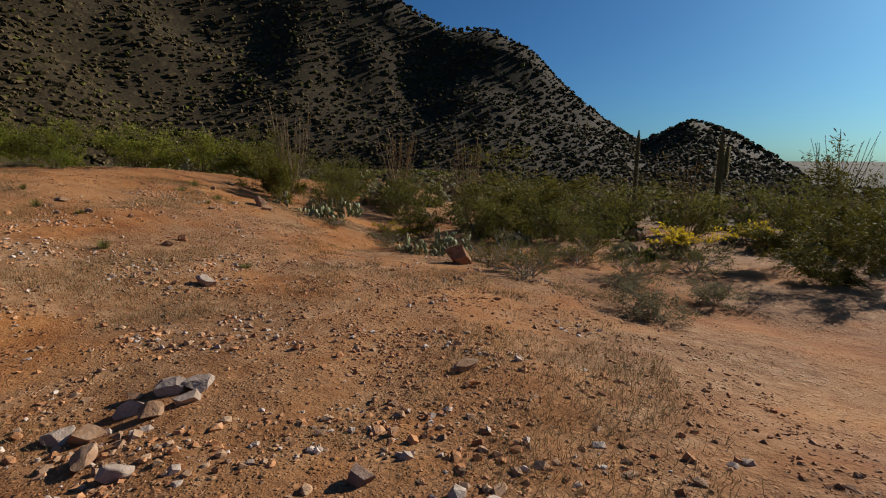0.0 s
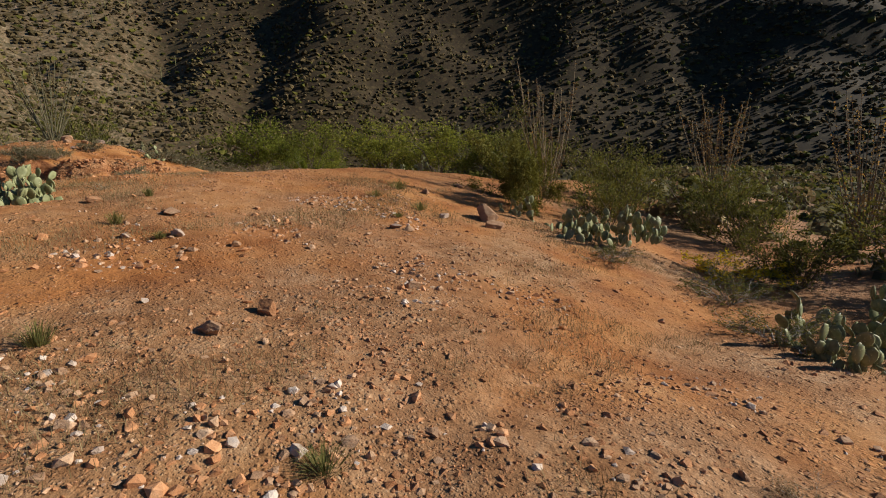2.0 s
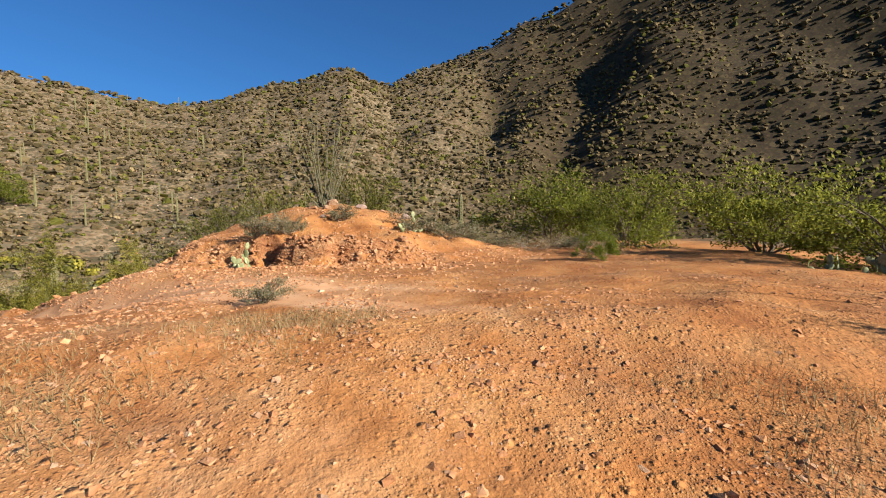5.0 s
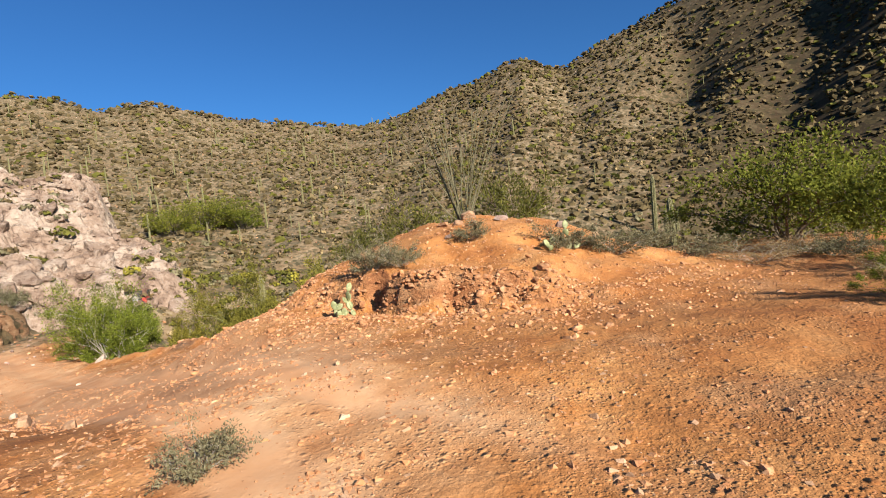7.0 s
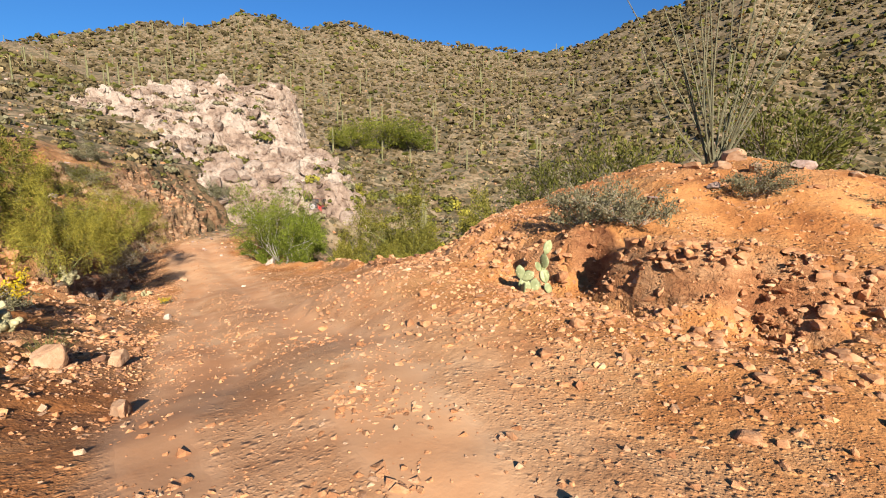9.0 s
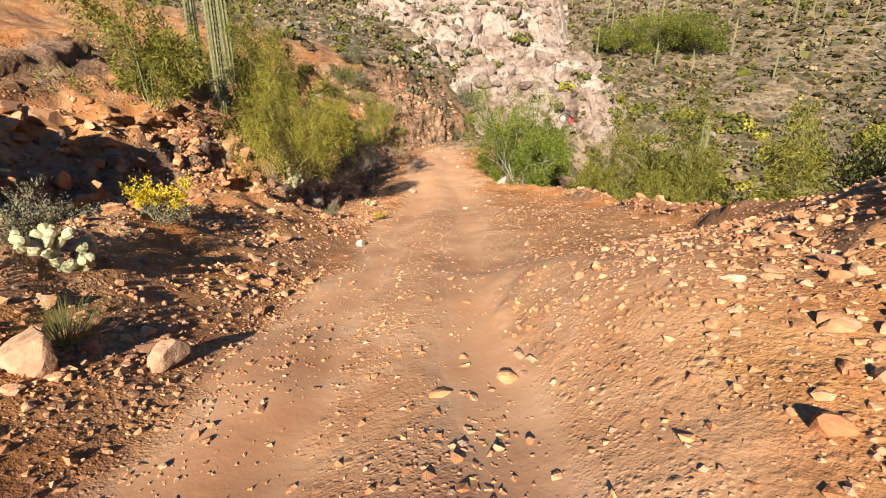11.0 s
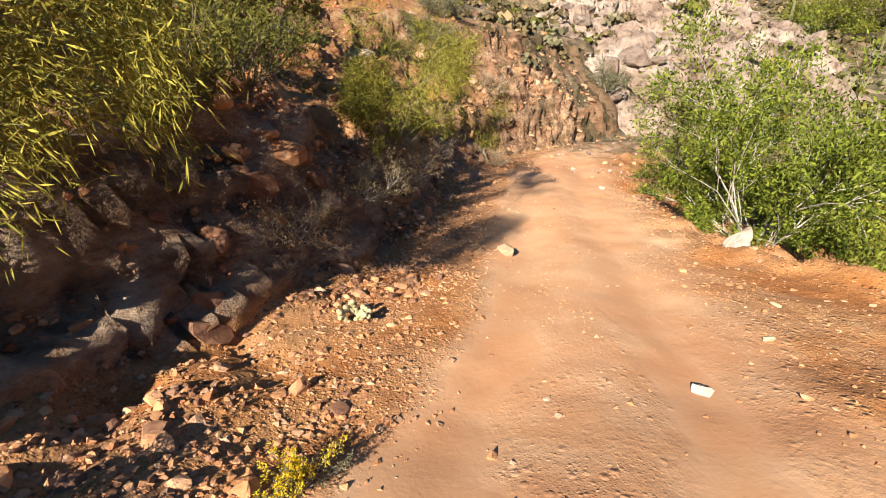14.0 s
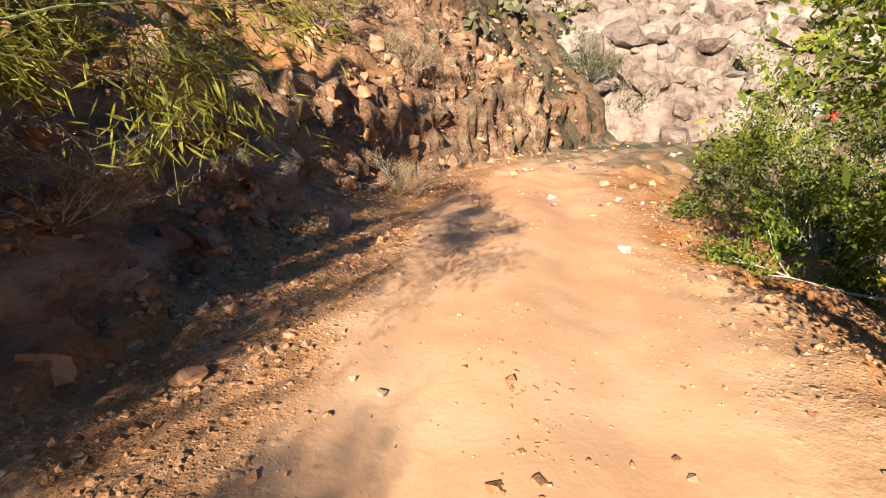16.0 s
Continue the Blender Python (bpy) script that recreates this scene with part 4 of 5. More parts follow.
plant_all(brittles, [(6.6, 17.4, 1.0, 1.9), (10.0, 20.3, 0.95, 1.9), (-17.7, -0.4, 0.6, 0.85), (-3.7, 17.4, 0.6, 1.6), (-22.6, -4.9, 0.22, 0.35), (-45.0, -29.0, 1.2, 1.6)], (1.2, 0.7))
dries = grouped([woody("dry_bush", 81 + k, 1.4, 0.8, 12, (TWIG, STRAW), 16, (0.06, 0.010), "bare straw-coloured dry bush with tangled twigs", "shrub", 2, 4, 0.9, 0.02, 0.15, lean=0.9, stem_r=0.012) for k in range(2)], "dry bushes")
plant_all(dries, [(-23.7, 16.1, 0.5, 1.6), (-28.6, -17.9, 0.8, 1.2), (-29.4, -21.0, 0.9, 1.6), (-27.4, -20.4, 1.0, 1.6), (-24.6, 17.6, 0.6, 1.5), (-21.0, 17.2, 0.5, 1.3), (-11.5, 8.3, 0.17, 0.3), (-1.4, 9.6, 0.18, 0.4), (-23.4, -9.9, 0.7, 1.2), (-24.2, -11.6, 0.8, 1.3), (-25.0, -13.6, 0.7, 1.3), (-22.5, -8.4, 0.7, 1.2)], (1.4, 0.8))
thorns = grouped([woody("thorn_bush", 91, 1.7, 1.05, 11, (TWIG, OLIVE), 9, (0.05, 0.02), "tangled dark thorny bush with pale bare branches", "bush", 3, 3, 1.0, 0.0, 0.15, lean=0.9, stem_r=0.03)], "thorn bushes")
plant_all(thorns, [(1.9, 11.9, 1.1, 1.9), (-5.2, 14.9, 0.35, 1.0), (3.2, 14.5, 0.9, 1.6), (0.7, 13.5, 0.9, 1.6), (4.6, 13.0, 0.8, 1.6), (-3.3, 15.4, 0.6, 1.4), (6.4, 14.3, 0.8, 1.6), (-2.3, 13.6, 0.4, 1.2)], (1.7, 1.05))

# ---- ocotillos ----
for n, (x, y, h, spread, count, leafy, label) in enumerate([
        (-26.3, 9.3, 3.7, 2.0, 22, 6, "tall ocotillo with many grey-green wands on the knoll"),
        (-10.2, 20.4, 4.4, 1.3, 18, 30, "tall bare ocotillo behind a creosote bush"),
        (-6.4, 25.3, 4.4, 1.2, 24, 80, "ocotillo with rusty orange leaves"),
        (-2.3, 24.6, 4.7, 1.2, 20, 30, "tall bare ocotillo with pale wands"),
        (8.8, 26.6, 4.0, 1.6, 20, 30, "spreading ocotillo with rusty leaves"),
        (15.6, 27.5, 5.0, 1.6, 16, 0, "tall pale ocotillo against the sky")]):
    ocotillo(200 + n, h, spread, count, label, leafy, PALEWAND if n else WAND).matrix_basis = at_ground(x, y, 40 * n)

# ---- saguaros ----
for n, (x, y, h, r, arms, label) in enumerate([
        (6.8, 31.5, 5.4, 0.12, (), "slim single saguaro with a sunlit rim"),
        (10.0, 26.0, 4.9, 0.14, ((0.5, 0.2, 1.6),), "saguaro with one raised arm and sunlit spines"),
        (-74.2, 23.5, 7.6, 0.30, (), "tall plain saguaro on the hillside"),
        (-69.9, 24.5, 6.0, 0.34, ((0.3, 1.0, 2.2), (0.25, 4.0, 2.6)), "saguaro with two arms on the hillside"),
        (-43.0, -9.4, 5.4, 0.24, (), "single saguaro standing among palo verdes"),
        (-18.75, -8.9, 5.8, 0.15, (), "slim yellow-green saguaro on the bank"),
        (-19.2, -8.2, 6.4, 0.16, (), "tall yellow-green saguaro at the top of the bank"),
        (-26.0, 33.0, 4.2, 0.16, (), "slim saguaro behind the mesquites"),
        (-20.0, -13.5, 4.5, 0.25, (), "saguaro on the rocky bank")]):
    saguaro(h, r, arms, label, 300 + n).matrix_basis = at_ground(x, y, 25 * n)

# ---- prickly pears and cholla ----
for n, (x, y, w, h, pads, label) in enumerate([
        (-6.3, 16.4, 2.6, 1.0, 190, "wide prickly pear patch with pale-edged pads"),
        (-1.3, 14.5, 2.8, 1.4, 240, "large dark prickly pear beside a creosote bush"),
        (-11.15, 7.15, 1.2, 0.85, 120, "sunlit pale green prickly pear clump"),
        (-22.9, 12.0, 0.9, 0.5, 16, "small prickly pear among grey shrubs"),
        (-20.8, 7.8, 0.5, 0.8, 14, "upright prickly pear on the edge of the cut bank"),
        (-8.1, 15.9, 0.8, 0.7, 22, "small prickly pear under a creosote bush"),
        (-16.0, 19.6, 1.6, 0.8, 30, "prickly pear at the clearing's edge")]):
    prickly_pear(400 + n, w, h, pads, label).matrix_basis = at_ground(x, y, 70 * n, 1.15 if n < 2 else 1.0)
for n, (x, y, h, label) in enumerate([(-17.25, 2.1, 0.6, "pale branching cholla on the rubble slope"), (-20.53, -5.95, 0.75, "pale fuzzy cholla at the foot of a palo verde"), (-23.2, -7.2, 0.35, "small pale cholla beside the track")]):
    cholla(500 + n, h, label).matrix_basis = at_ground(x, y)

# ---- grass tufts ----
for n, (x, y, w, h) in enumerate([(-17.2, 3.3, 0.55, 0.42), (-9.1, 8.0, 0.28, 0.27), (-10.6, 8.8, 0.2, 0.22), (-8.2, 8.3, 0.2, 0.14), (-10.0, 13.9, 0.55, 0.4), (-5.8, 6.8, 0.3, 0.27), (-3.4, 7.8, 0.33, 0.16), (-8.4, 13.1, 0.42, 0.28), (-9.6, 12.9, 0.5, 0.25), (-8.0, 12.2, 0.26, 0.14)]):
    tuft("grass_tuft", 600 + n, w * 1.25, h * 0.85, 190, TUFT, "green grass tuft growing from stony soil", "grass").matrix_basis = at_ground(x, y)
for ob in [o for o in scene.objects if o.name.startswith("grass_tuft")]:
    tagged(ob, group="grass tufts on the clearing")

def dry_grass():
    """Short dry blades in thin patches over the clearing, as one mesh."""
    g = np.random.default_rng(91)
    n = 240000
    x, y = g.uniform(-14, 4, n), g.uniform(2, 16, n)
    patch = fractal(x, y, 1.7, 3, 97)
    ok = (g.random(n) < np.clip(1.6 * patch - 0.1, 0, 0.9)) & (0.6 * x + 0.8 * y < 13)
    x, y = x[ok], y[ok]
    foot = np.stack([x, y, height(x, y)], -1)
    a, h = g.uniform(0, 6.283, len(x)), g.uniform(0.03, 0.10, len(x))
    side = np.stack([np.cos(a), np.sin(a), 0 * a], -1) * 0.003
    tip = foot + np.stack([g.normal(0, 0.03, len(x)), g.normal(0, 0.03, len(x)), h], -1)
    v = np.stack([foot - side, foot + side, tip], 1).reshape(-1, 3)
    me = big_mesh("dry_grass", v, np.arange(len(v)).reshape(-1, 3), [STRAW])
    tagged(new("dry_grass", me), "thin patches of short dry grass on the clearing", "grass", kind="stuff")


dry_grass()

# ---- rocks that stand out ----
for n, (x, y, size, mat, sink, turn, label) in enumerate([
        (-3.25, 6.5, (0.36, 0.26, 0.26), WHITEROCK, 0.2, 20, "pale rounded rock lying beside the wheel track"),
        (0.0, 12.3, (0.78, 0.6, 0.78), REDROCK, 0.15, 12, "squared red sandstone block below a prickly pear"),
        (-7.7, 14.4, (0.52, 0.42, 0.46), PALEROCK, 0.2, 50, "grey-pink broken boulder with a split face"),
        (-7.2, 14.1, (0.5, 0.4, 0.3), PALEROCK, 0.25, 80, "pale boulder leaning on a larger one"),
        (-8.2, 8.5, (0.22, 0.17, 0.13), WHITEROCK, 0.2, 0, "small white flat-topped rock"),
        (-29.3, -8.6, (0.7, 0.5, 0.55), WHITEROCK, 0.2, 30, "white boulder under a green bush at the track's edge"),
        (-20.4, -2.2, (0.34, 0.2, 0.16), PALEROCK, 0.2, 60, "pale rock on the rubble slope"),
        (-20.9, -1.4, (0.2, 0.17, 0.17), WHITEROCK, 0.15, 15, "white cube-like rock on the rubble slope"),
        (-25.6, -9.3, (0.34, 0.28, 0.3), PALEROCK, 0.2, 40, "pale rock on the track's edge"),
        (-17.1, 3.7, (0.32, 0.26, 0.4), PALEROCK, 0.2, 10, "upright pale rock under a grass tuft"),
        (-17.0, 5.6, (0.26, 0.24, 0.26), PALEROCK, 0.2, 75, "yellowish rock at the track's edge"),
        (-17.8, 3.6, (0.32, 0.26, 0.24), PALEROCK, 0.2, 33, "pale angular rock in rubble"),
        (-25.2, 9.7, (0.5, 0.42, 0.42), PALEROCK, 0.15, 5, "pale pink block at the foot of the ocotillo"),
        (-27.2, -15.8, (0.34, 0.24, 0.66), GREYROCK, 0.3, 35, "standing slab of pale rock at the bank's foot"),
        (-24.3, -18.4, (0.8, 0.6, 0.3), WHITEROCK, 0.1, 20, "flat white slab on top of the dark bank"),
        (-21.2, -11.2, (0.8, 0.6, 0.5), PALEROCK, 0.15, 60, "pale flat-topped boulder on the shaded bank"),
        (-5.55, 8.5, (0.28, 0.22, 0.18), REDROCK, 0.2, 0, "orange rock on the stony clearing"),
        (-5.4, 7.9, (0.24, 0.18, 0.14), PALEROCK, 0.2, 35, "tan flat rock on the stony clearing"),
        (-20.7, -3.4, (0.19, 0.15, 0.16), REDROCK, 0.15, 0, "red-brown rock on a sandy ledge"),
        (-19.4, -1.0, (0.28, 0.2, 0.18), REDROCK, 0.2, 25, "reddish rock in bank rubble"),
        (-18.3, -1.9, (0.24, 0.2, 0.2), REDROCK, 0.2, 70, "red-brown rock under a dry shrub on the bank"),
        (-30.3, -14.1, (0.18, 0.14, 0.12), WHITEROCK, 0.2, 0, "white stone on the dusty track")]):
    boulder("rock", x, y, size, mat, label, 700 + n, sink, turn)
for n, (x, y, s) in enumerate([(-0.72, 2.32, 0.34), (-0.73, 2.7, 0.3), (-0.62, 3.08, 0.36), (-0.42, 2.62, 0.24), (-0.45, 3.14, 0.3), (-0.34, 2.9, 0.26), (-0.33, 1.97, 0.24), (-0.95, 2.26, 0.26), (0.03, 1.87, 0.22), (-0.9, 2.9, 0.2)]):
    boulder("rock", x, y, (s, s * 0.75, s * 0.55), (PALEROCK, WHITEROCK, WHITEROCK)[n % 3], "broken pale rock in a pile beside the wheel track", 760 + n, 0.15, 50 * n, group="pile of broken rocks")
for n, (x, y, s, mat) in enumerate([(1.73, 2.03, 0.26, GREYROCK), (1.93, 4.05, 0.3, PALEROCK), (-5.3, 10.15, 0.24, PALEROCK), (-9.7, 14.5, 0.28, PALEROCK), (-10.8, 16.8, 0.35, PALEROCK), (-7.95, 13.3, 0.3, WHITEROCK), (-7.4, 11.6, 0.24, GREYROCK),
                                     (-7.2, 11.75, 0.22, PALEROCK), (-7.5, 9.0, 0.2, PALEROCK), (-8.4, 7.95, 0.16, WHITEROCK), (-9.3, 8.75, 0.34, PALEROCK), (-10.5, 8.0, 0.26, REDROCK), (-25.6, -5.3, 0.22, WHITEROCK)]):
    boulder("rock", x, y, (s, s * 0.7, s * 0.5), mat, "flat broken rock lying on stony soil", 790 + n, 0.2, 37 * n, group="flat rocks on the clearing")

for n, (x, y, s) in enumerate([(-24.3, 9.5, 0.36), (-24.65, 9.0, 0.42), (-23.1, 9.5, 0.24), (-23.95, 10.0, 0.3), (-21.0, 11.7, 0.26), (-24.6, 10.6, 0.34), (-24.9, 11.3, 0.4), (-24.3, 11.8, 0.26), (-25.2, 12.1, 0.44), (-24.8, 12.9, 0.3), (-23.4, 10.7, 0.18), (-22.6, 8.8, 0.2), (-22.3, 11.2, 0.17)]):
    boulder("rock", x, y, (s, s * 0.75, s * 0.5), (PALEROCK, REDROCK, GREYROCK)[n % 3], "pale broken rock on top of the red knoll", 830 + n, 0.18, 61 * n, group="rocks on the knoll")


# ---- loose stones: the larger ones singly, the gravel as stuff ----
ROCK_SHAPES = [hull_rock(901 + k, 15 + k % 4, 0.66 + 0.06 * (k % 5)) for k in range(10)]
FLAKE_SHAPES = [hull_rock(1051 + k, 7 + k % 2, 0.5 + 0.1 * (k % 4)) for k in range(12)]
CHIP_SHAPES = [hull_rock(951 + k, 9 + k % 3, 0.55 + 0.1 * (k % 4)) for k in range(12)]


def crag_shape(seed, flat):
    """A large broken block of unit size: vertices and triangles."""
    bm = bmesh.new()
    bmesh.ops.create_icosphere(bm, subdivisions=2, radius=0.5)
    broken_stone(bm, seed, (1.0, 0.75, flat), 15, 0.03)
    bm.verts.index_update()
    v = np.array([x.co[:] for x in bm.verts])
    f = np.array([[x.index for x in fc.verts] for fc in bm.faces])
    bm.free()
    return v, f


NUGGET_SHAPES = [crag_shape(1301 + k, 0.4 + 0.13 * (k % 4)) for k in range(14)]


def scattered(name, x, y, size, mats, label, seed, sink=0.3, slots=None, category="stones", shapes=ROCK_SHAPES, dip=None, level=None):
    """Many stones in one mesh, one at each place."""
    gen = np.random.default_rng(seed)
    z = height(x, y) if level is None else level
    all_v, all_f, all_s, base = [], [], [], 0
    kinds = gen.integers(0, len(shapes), len(x))
    mat_of = gen.integers(0, len(mats), len(x)) if slots is None else slots
    for k, (sv, sf) in enumerate(shapes):
        pick = np.where(kinds == k)[0]
        n = len(pick)
        a, b = gen.uniform(0, 6.283, n), gen.normal(0, 0.2, n)
        if dip:
            a, b = gen.normal(dip[0], 0.3, n), gen.normal(dip[1], 0.18, n)
        ca, sa, cb, sb = np.cos(a), np.sin(a), np.cos(b), np.sin(b)
        s = size[pick][:, None] * gen.uniform(0.7, 1.25, (n, 3))
        v = sv[None] * s[:, None]
        v = np.stack([v[..., 0] * cb[:, None] - v[..., 2] * sb[:, None], v[..., 1], v[..., 0] * sb[:, None] + v[..., 2] * cb[:, None]], -1)
        v = np.stack([v[..., 0] * ca[:, None] - v[..., 1] * sa[:, None], v[..., 0] * sa[:, None] + v[..., 1] * ca[:, None], v[..., 2]], -1)
        v = v + np.stack([x[pick], y[pick], z[pick] + size[pick] * (0.36 - sink)], -1)[:, None]
        all_v.append(v.reshape(-1, 3))
        all_f.append((sf[None] + (base + np.arange(n) * len(sv))[:, None, None]).reshape(-1, 3))
        all_s.append(np.repeat(mat_of[pick], len(sf)))
        base += n * len(sv)
    me = big_mesh(name, np.concatenate(all_v), np.concatenate(all_f), mats, np.concatenate(all_s))
    return tagged(new(name, me), label, category, kind="stuff")


def off_track(x, y):
    return np.abs((x - np.interp(y, TRACK_Y, TRACK_X)) * 0.93) + 50.0 * (y > 14)


gen = np.random.default_rng(5)
# clearing
n = 40000
px, py = gen.uniform(-27, 6, n), gen.uniform(0, 18, n)
patch = fractal(px, py, 1.3, 3, 81)
keep = (gen.random(n) < np.clip(1.5 * patch + 0.3, 0.06, 1)) & (0.6 * px + 0.8 * py < 14) & (py > 2 - px * 0.4 - 6)
px, py = px[keep], py[keep]
# denser where the vehicles turn
n = 62000
s, side = gen.uniform(0, 7, n), gen.normal(0, 2.6, n)
wx, wy = np.interp(s, range(8), (3.0, 1.0, -2.5, -6.0, -11.5, -14.5, -17.0, -20.0)), np.interp(s, range(8), (-1.0, 5.0, 7.8, 10.0, 11.5, 10.6, 8.5, 3.0))
qx, qy = wx + side * gen.normal(0, 0.8, n), wy + side * 0.9
keep = gen.random(n) < np.clip(2.6 * fractal(qx, qy, 0.8, 3, 83) + 0.12, 0.03, 1) * np.clip(0.35 + 1.4 * np.abs(np.abs(side) - 0.8), 0.25, 1)
px, py = np.append(px, qx[keep]), np.append(py, qy[keep])
# the stony ground round the turn
n = 30000
qx, qy = gen.uniform(-6, 5, n), gen.uniform(0, 13, n)
keep = gen.random(n) < np.clip(1.9 * fractal(qx, qy, 0.9, 3, 87) + 0.12, 0.06, 1) * (0.6 * qx + 0.8 * qy < 11)
px, py = np.append(px, qx[keep]), np.append(py, qy[keep])
scattered("gravel", px, py, 0.026 + 0.08 * gen.random(len(px)) ** 6, [GRAVEL, REDROCK, GRAVEL, REDROCK, GRAVEL, PALEROCK], "loose angular red and tan gravel on the clearing", 6, 0.42, shapes=FLAKE_SHAPES)
# bands of larger pale stones between the wheel tracks
n = 26000
px, py = gen.uniform(-10, 4, n), gen.uniform(1.5, 13.5, n)
band = fractal(px + 0.5 * py, py - 0.4 * px, 1.1, 3, 99)
keep = (gen.random(n) < np.clip(2.2 * band - 0.25, 0.015, 1)) & (0.6 * px + 0.8 * py < 12.5)
px, py = px[keep], py[keep]
scattered("clearing_stones", px, py, 0.025 + 0.11 * gen.random(len(px)) ** 3.5, [PALEROCK, GRAVEL, PALEROCK, GRAVEL, WHITEROCK], "pale pinkish broken stones in bands on the clearing", 20, 0.34, shapes=CHIP_SHAPES)
# track and its rubble slope
n = 62000
px, py = gen.uniform(-34, -13, n), gen.uniform(-22, 8, n)
side = (px - np.interp(py, TRACK_Y, TRACK_X)) * 0.93
u = off_track(px, py) + 0.7 * (side > 0.7)
keep = gen.random(n) < np.where(u < 1.7, 0.05 + 0.12 * (np.abs(u) < 0.35), np.clip(0.5 + 0.5 * fractal(px, py, 1.6, 2, 85), 0.12, 1)) * np.where(u < 8, 1, 0)
px, py = px[keep], py[keep]
qy, side = gen.uniform(-19, -3, 16000), gen.uniform(0.6, 3.6, 16000)
qx = np.interp(qy, TRACK_Y, TRACK_X) + side / 0.93
keep = gen.random(16000) < np.clip(0.75 + 0.8 * vnoise(qx, qy, 0.8, 86), 0.1, 1) * np.clip(1.1 * (side - 1.0 + 0.5 * vnoise(qx, qy, 1.7, 3)), 0.02, 1)
px, py = np.append(px, qx[keep]), np.append(py, qy[keep])
scattered("track_gravel", px, py, 0.022 + 0.09 * gen.random(len(px)) ** 4.5, [GRAVEL, PALEROCK, GRAVEL, REDROCK], "loose pale and red stones along the track", 7, 0.38, shapes=FLAKE_SHAPES)
# rubble on the cut banks
n = 45000
px, py = gen.uniform(-34, -12, n), gen.uniform(-24, 6, n)
u = (px - np.interp(py, TRACK_Y, TRACK_X)) * 0.93
clump = 0.5 + 0.5 * fractal(px, py, 1.4, 2, 88)
keep = (u > 2.0) & (u < 9.5) & (gen.random(n) < np.clip(1.6 * clump - 0.2, 0.1, 1))
px, py = px[keep], py[keep]
scattered("bank_rubble", px, py, 0.03 + 0.11 * gen.random(len(px)) ** 3, [REDROCK, REDROCK, GRAVEL, PALEROCK], "broken red rock rubble on the cut bank", 8, 0.40, shapes=CHIP_SHAPES)
# blocks along the edge of the knoll's cut face
n = 2600
a = gen.uniform(-1.2, 0.5, n)
r = 4.75 + np.where(gen.random(n) < 0.35, gen.normal(0, 0.2, n), np.abs(gen.normal(0, 0.9, n)))
a[:400], r[:400] = gen.uniform(-3.1, 3.1, 400), 5.2 * np.sqrt(gen.random(400))
px, py = -25.6 + 1.06 * r * np.cos(a), 10.0 + r * np.sin(a)
scattered("cut_bank_blocks", px, py, 0.03 + 0.18 * gen.random(n) ** 3.5, [REDROCK, GRAVEL, REDROCK], "red blocks breaking from the cut bank", 9, 0.36, shapes=NUGGET_SHAPES)
# small stones over the knoll and on the slope below its cut
n = 9000
a, r = gen.uniform(-3.14, 3.14, n), 7.0 * np.sqrt(gen.random(n))
a[5000:], r[5000:] = gen.uniform(-1.3, 1.2, 4000), 4.8 + np.abs(gen.normal(0, 1.1, 4000))
px, py = -25.6 + 1.06 * r * np.cos(a), 10.0 + r * np.sin(a)
scattered("knoll_gravel", px, py, 0.02 + 0.09 * gen.random(n) ** 5, [GRAVEL, REDROCK, REDROCK, GRAVEL], "loose red and tan stones over the knoll", 15, 0.38, shapes=CHIP_SHAPES)
# red rubble on the slope that runs from the knoll to the track
n = 9000
px, py = gen.uniform(-24.5, -17.5, n), gen.uniform(3.5, 10.5, n)
side = (px - np.interp(py, TRACK_Y, TRACK_X)) * 0.93
keep = (side < -1.5) & (gen.random(n) < np.clip(0.45 + 0.8 * fractal(px, py, 1.0, 2, 97), 0.08, 1) * np.clip((-side - 1.4) * 0.7, 0, 1))
px, py = px[keep], py[keep]
scattered("slope_rubble", px, py, 0.022 + 0.10 * gen.random(len(px)) ** 4, [REDROCK, GRAVEL, REDROCK, REDROCK], "crumbled orange-red rubble on the slope below the knoll", 19, 0.36, shapes=CHIP_SHAPES)
# slabs of bedrock that break out of the banks, leaning with the strata
n = 9000
px, py = gen.uniform(-36, -12, n), gen.uniform(-26, 3, n)
u = (px - np.interp(py, TRACK_Y, TRACK_X)) * 0.93
lift = np.hypot(height(px + 0.3, py, False) - height(px - 0.3, py, False), height(px, py + 0.3, False) - height(px, py - 0.3, False)) / 0.6
keep = (u > 2.0) & (u < 7.5) & (lift > 0.5)
px, py = px[keep], py[keep]
# light put into the colour: pale slabs for the sunlit bank, dark for shade
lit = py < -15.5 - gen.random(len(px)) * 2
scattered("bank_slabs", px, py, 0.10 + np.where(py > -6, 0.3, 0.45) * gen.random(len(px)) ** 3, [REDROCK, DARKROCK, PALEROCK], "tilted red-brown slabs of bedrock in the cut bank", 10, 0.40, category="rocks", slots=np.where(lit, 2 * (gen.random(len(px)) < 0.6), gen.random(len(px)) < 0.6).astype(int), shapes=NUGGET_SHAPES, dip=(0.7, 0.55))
# lumps that stand out of the upper bank
n = 900
py, u = gen.uniform(-6, 3.5, n), gen.uniform(4.8, 8.0, n)
px = np.interp(py, TRACK_Y, TRACK_X) + u / 0.93
scattered("bank_lumps", px, py, 0.08 + 0.5 * gen.random(n) ** 3, [REDROCK, REDROCK, REDROCK, GRAVEL], "red lumps and blocks in the upper bank", 17, 0.34, category="rocks", shapes=NUGGET_SHAPES)
# grit along the track, swept aside by the wheels
n = 30000
py, u = gen.uniform(-16, 6, n), gen.uniform(-4.6, 2.2, n)
px = np.interp(py, TRACK_Y, TRACK_X) + u / 0.93
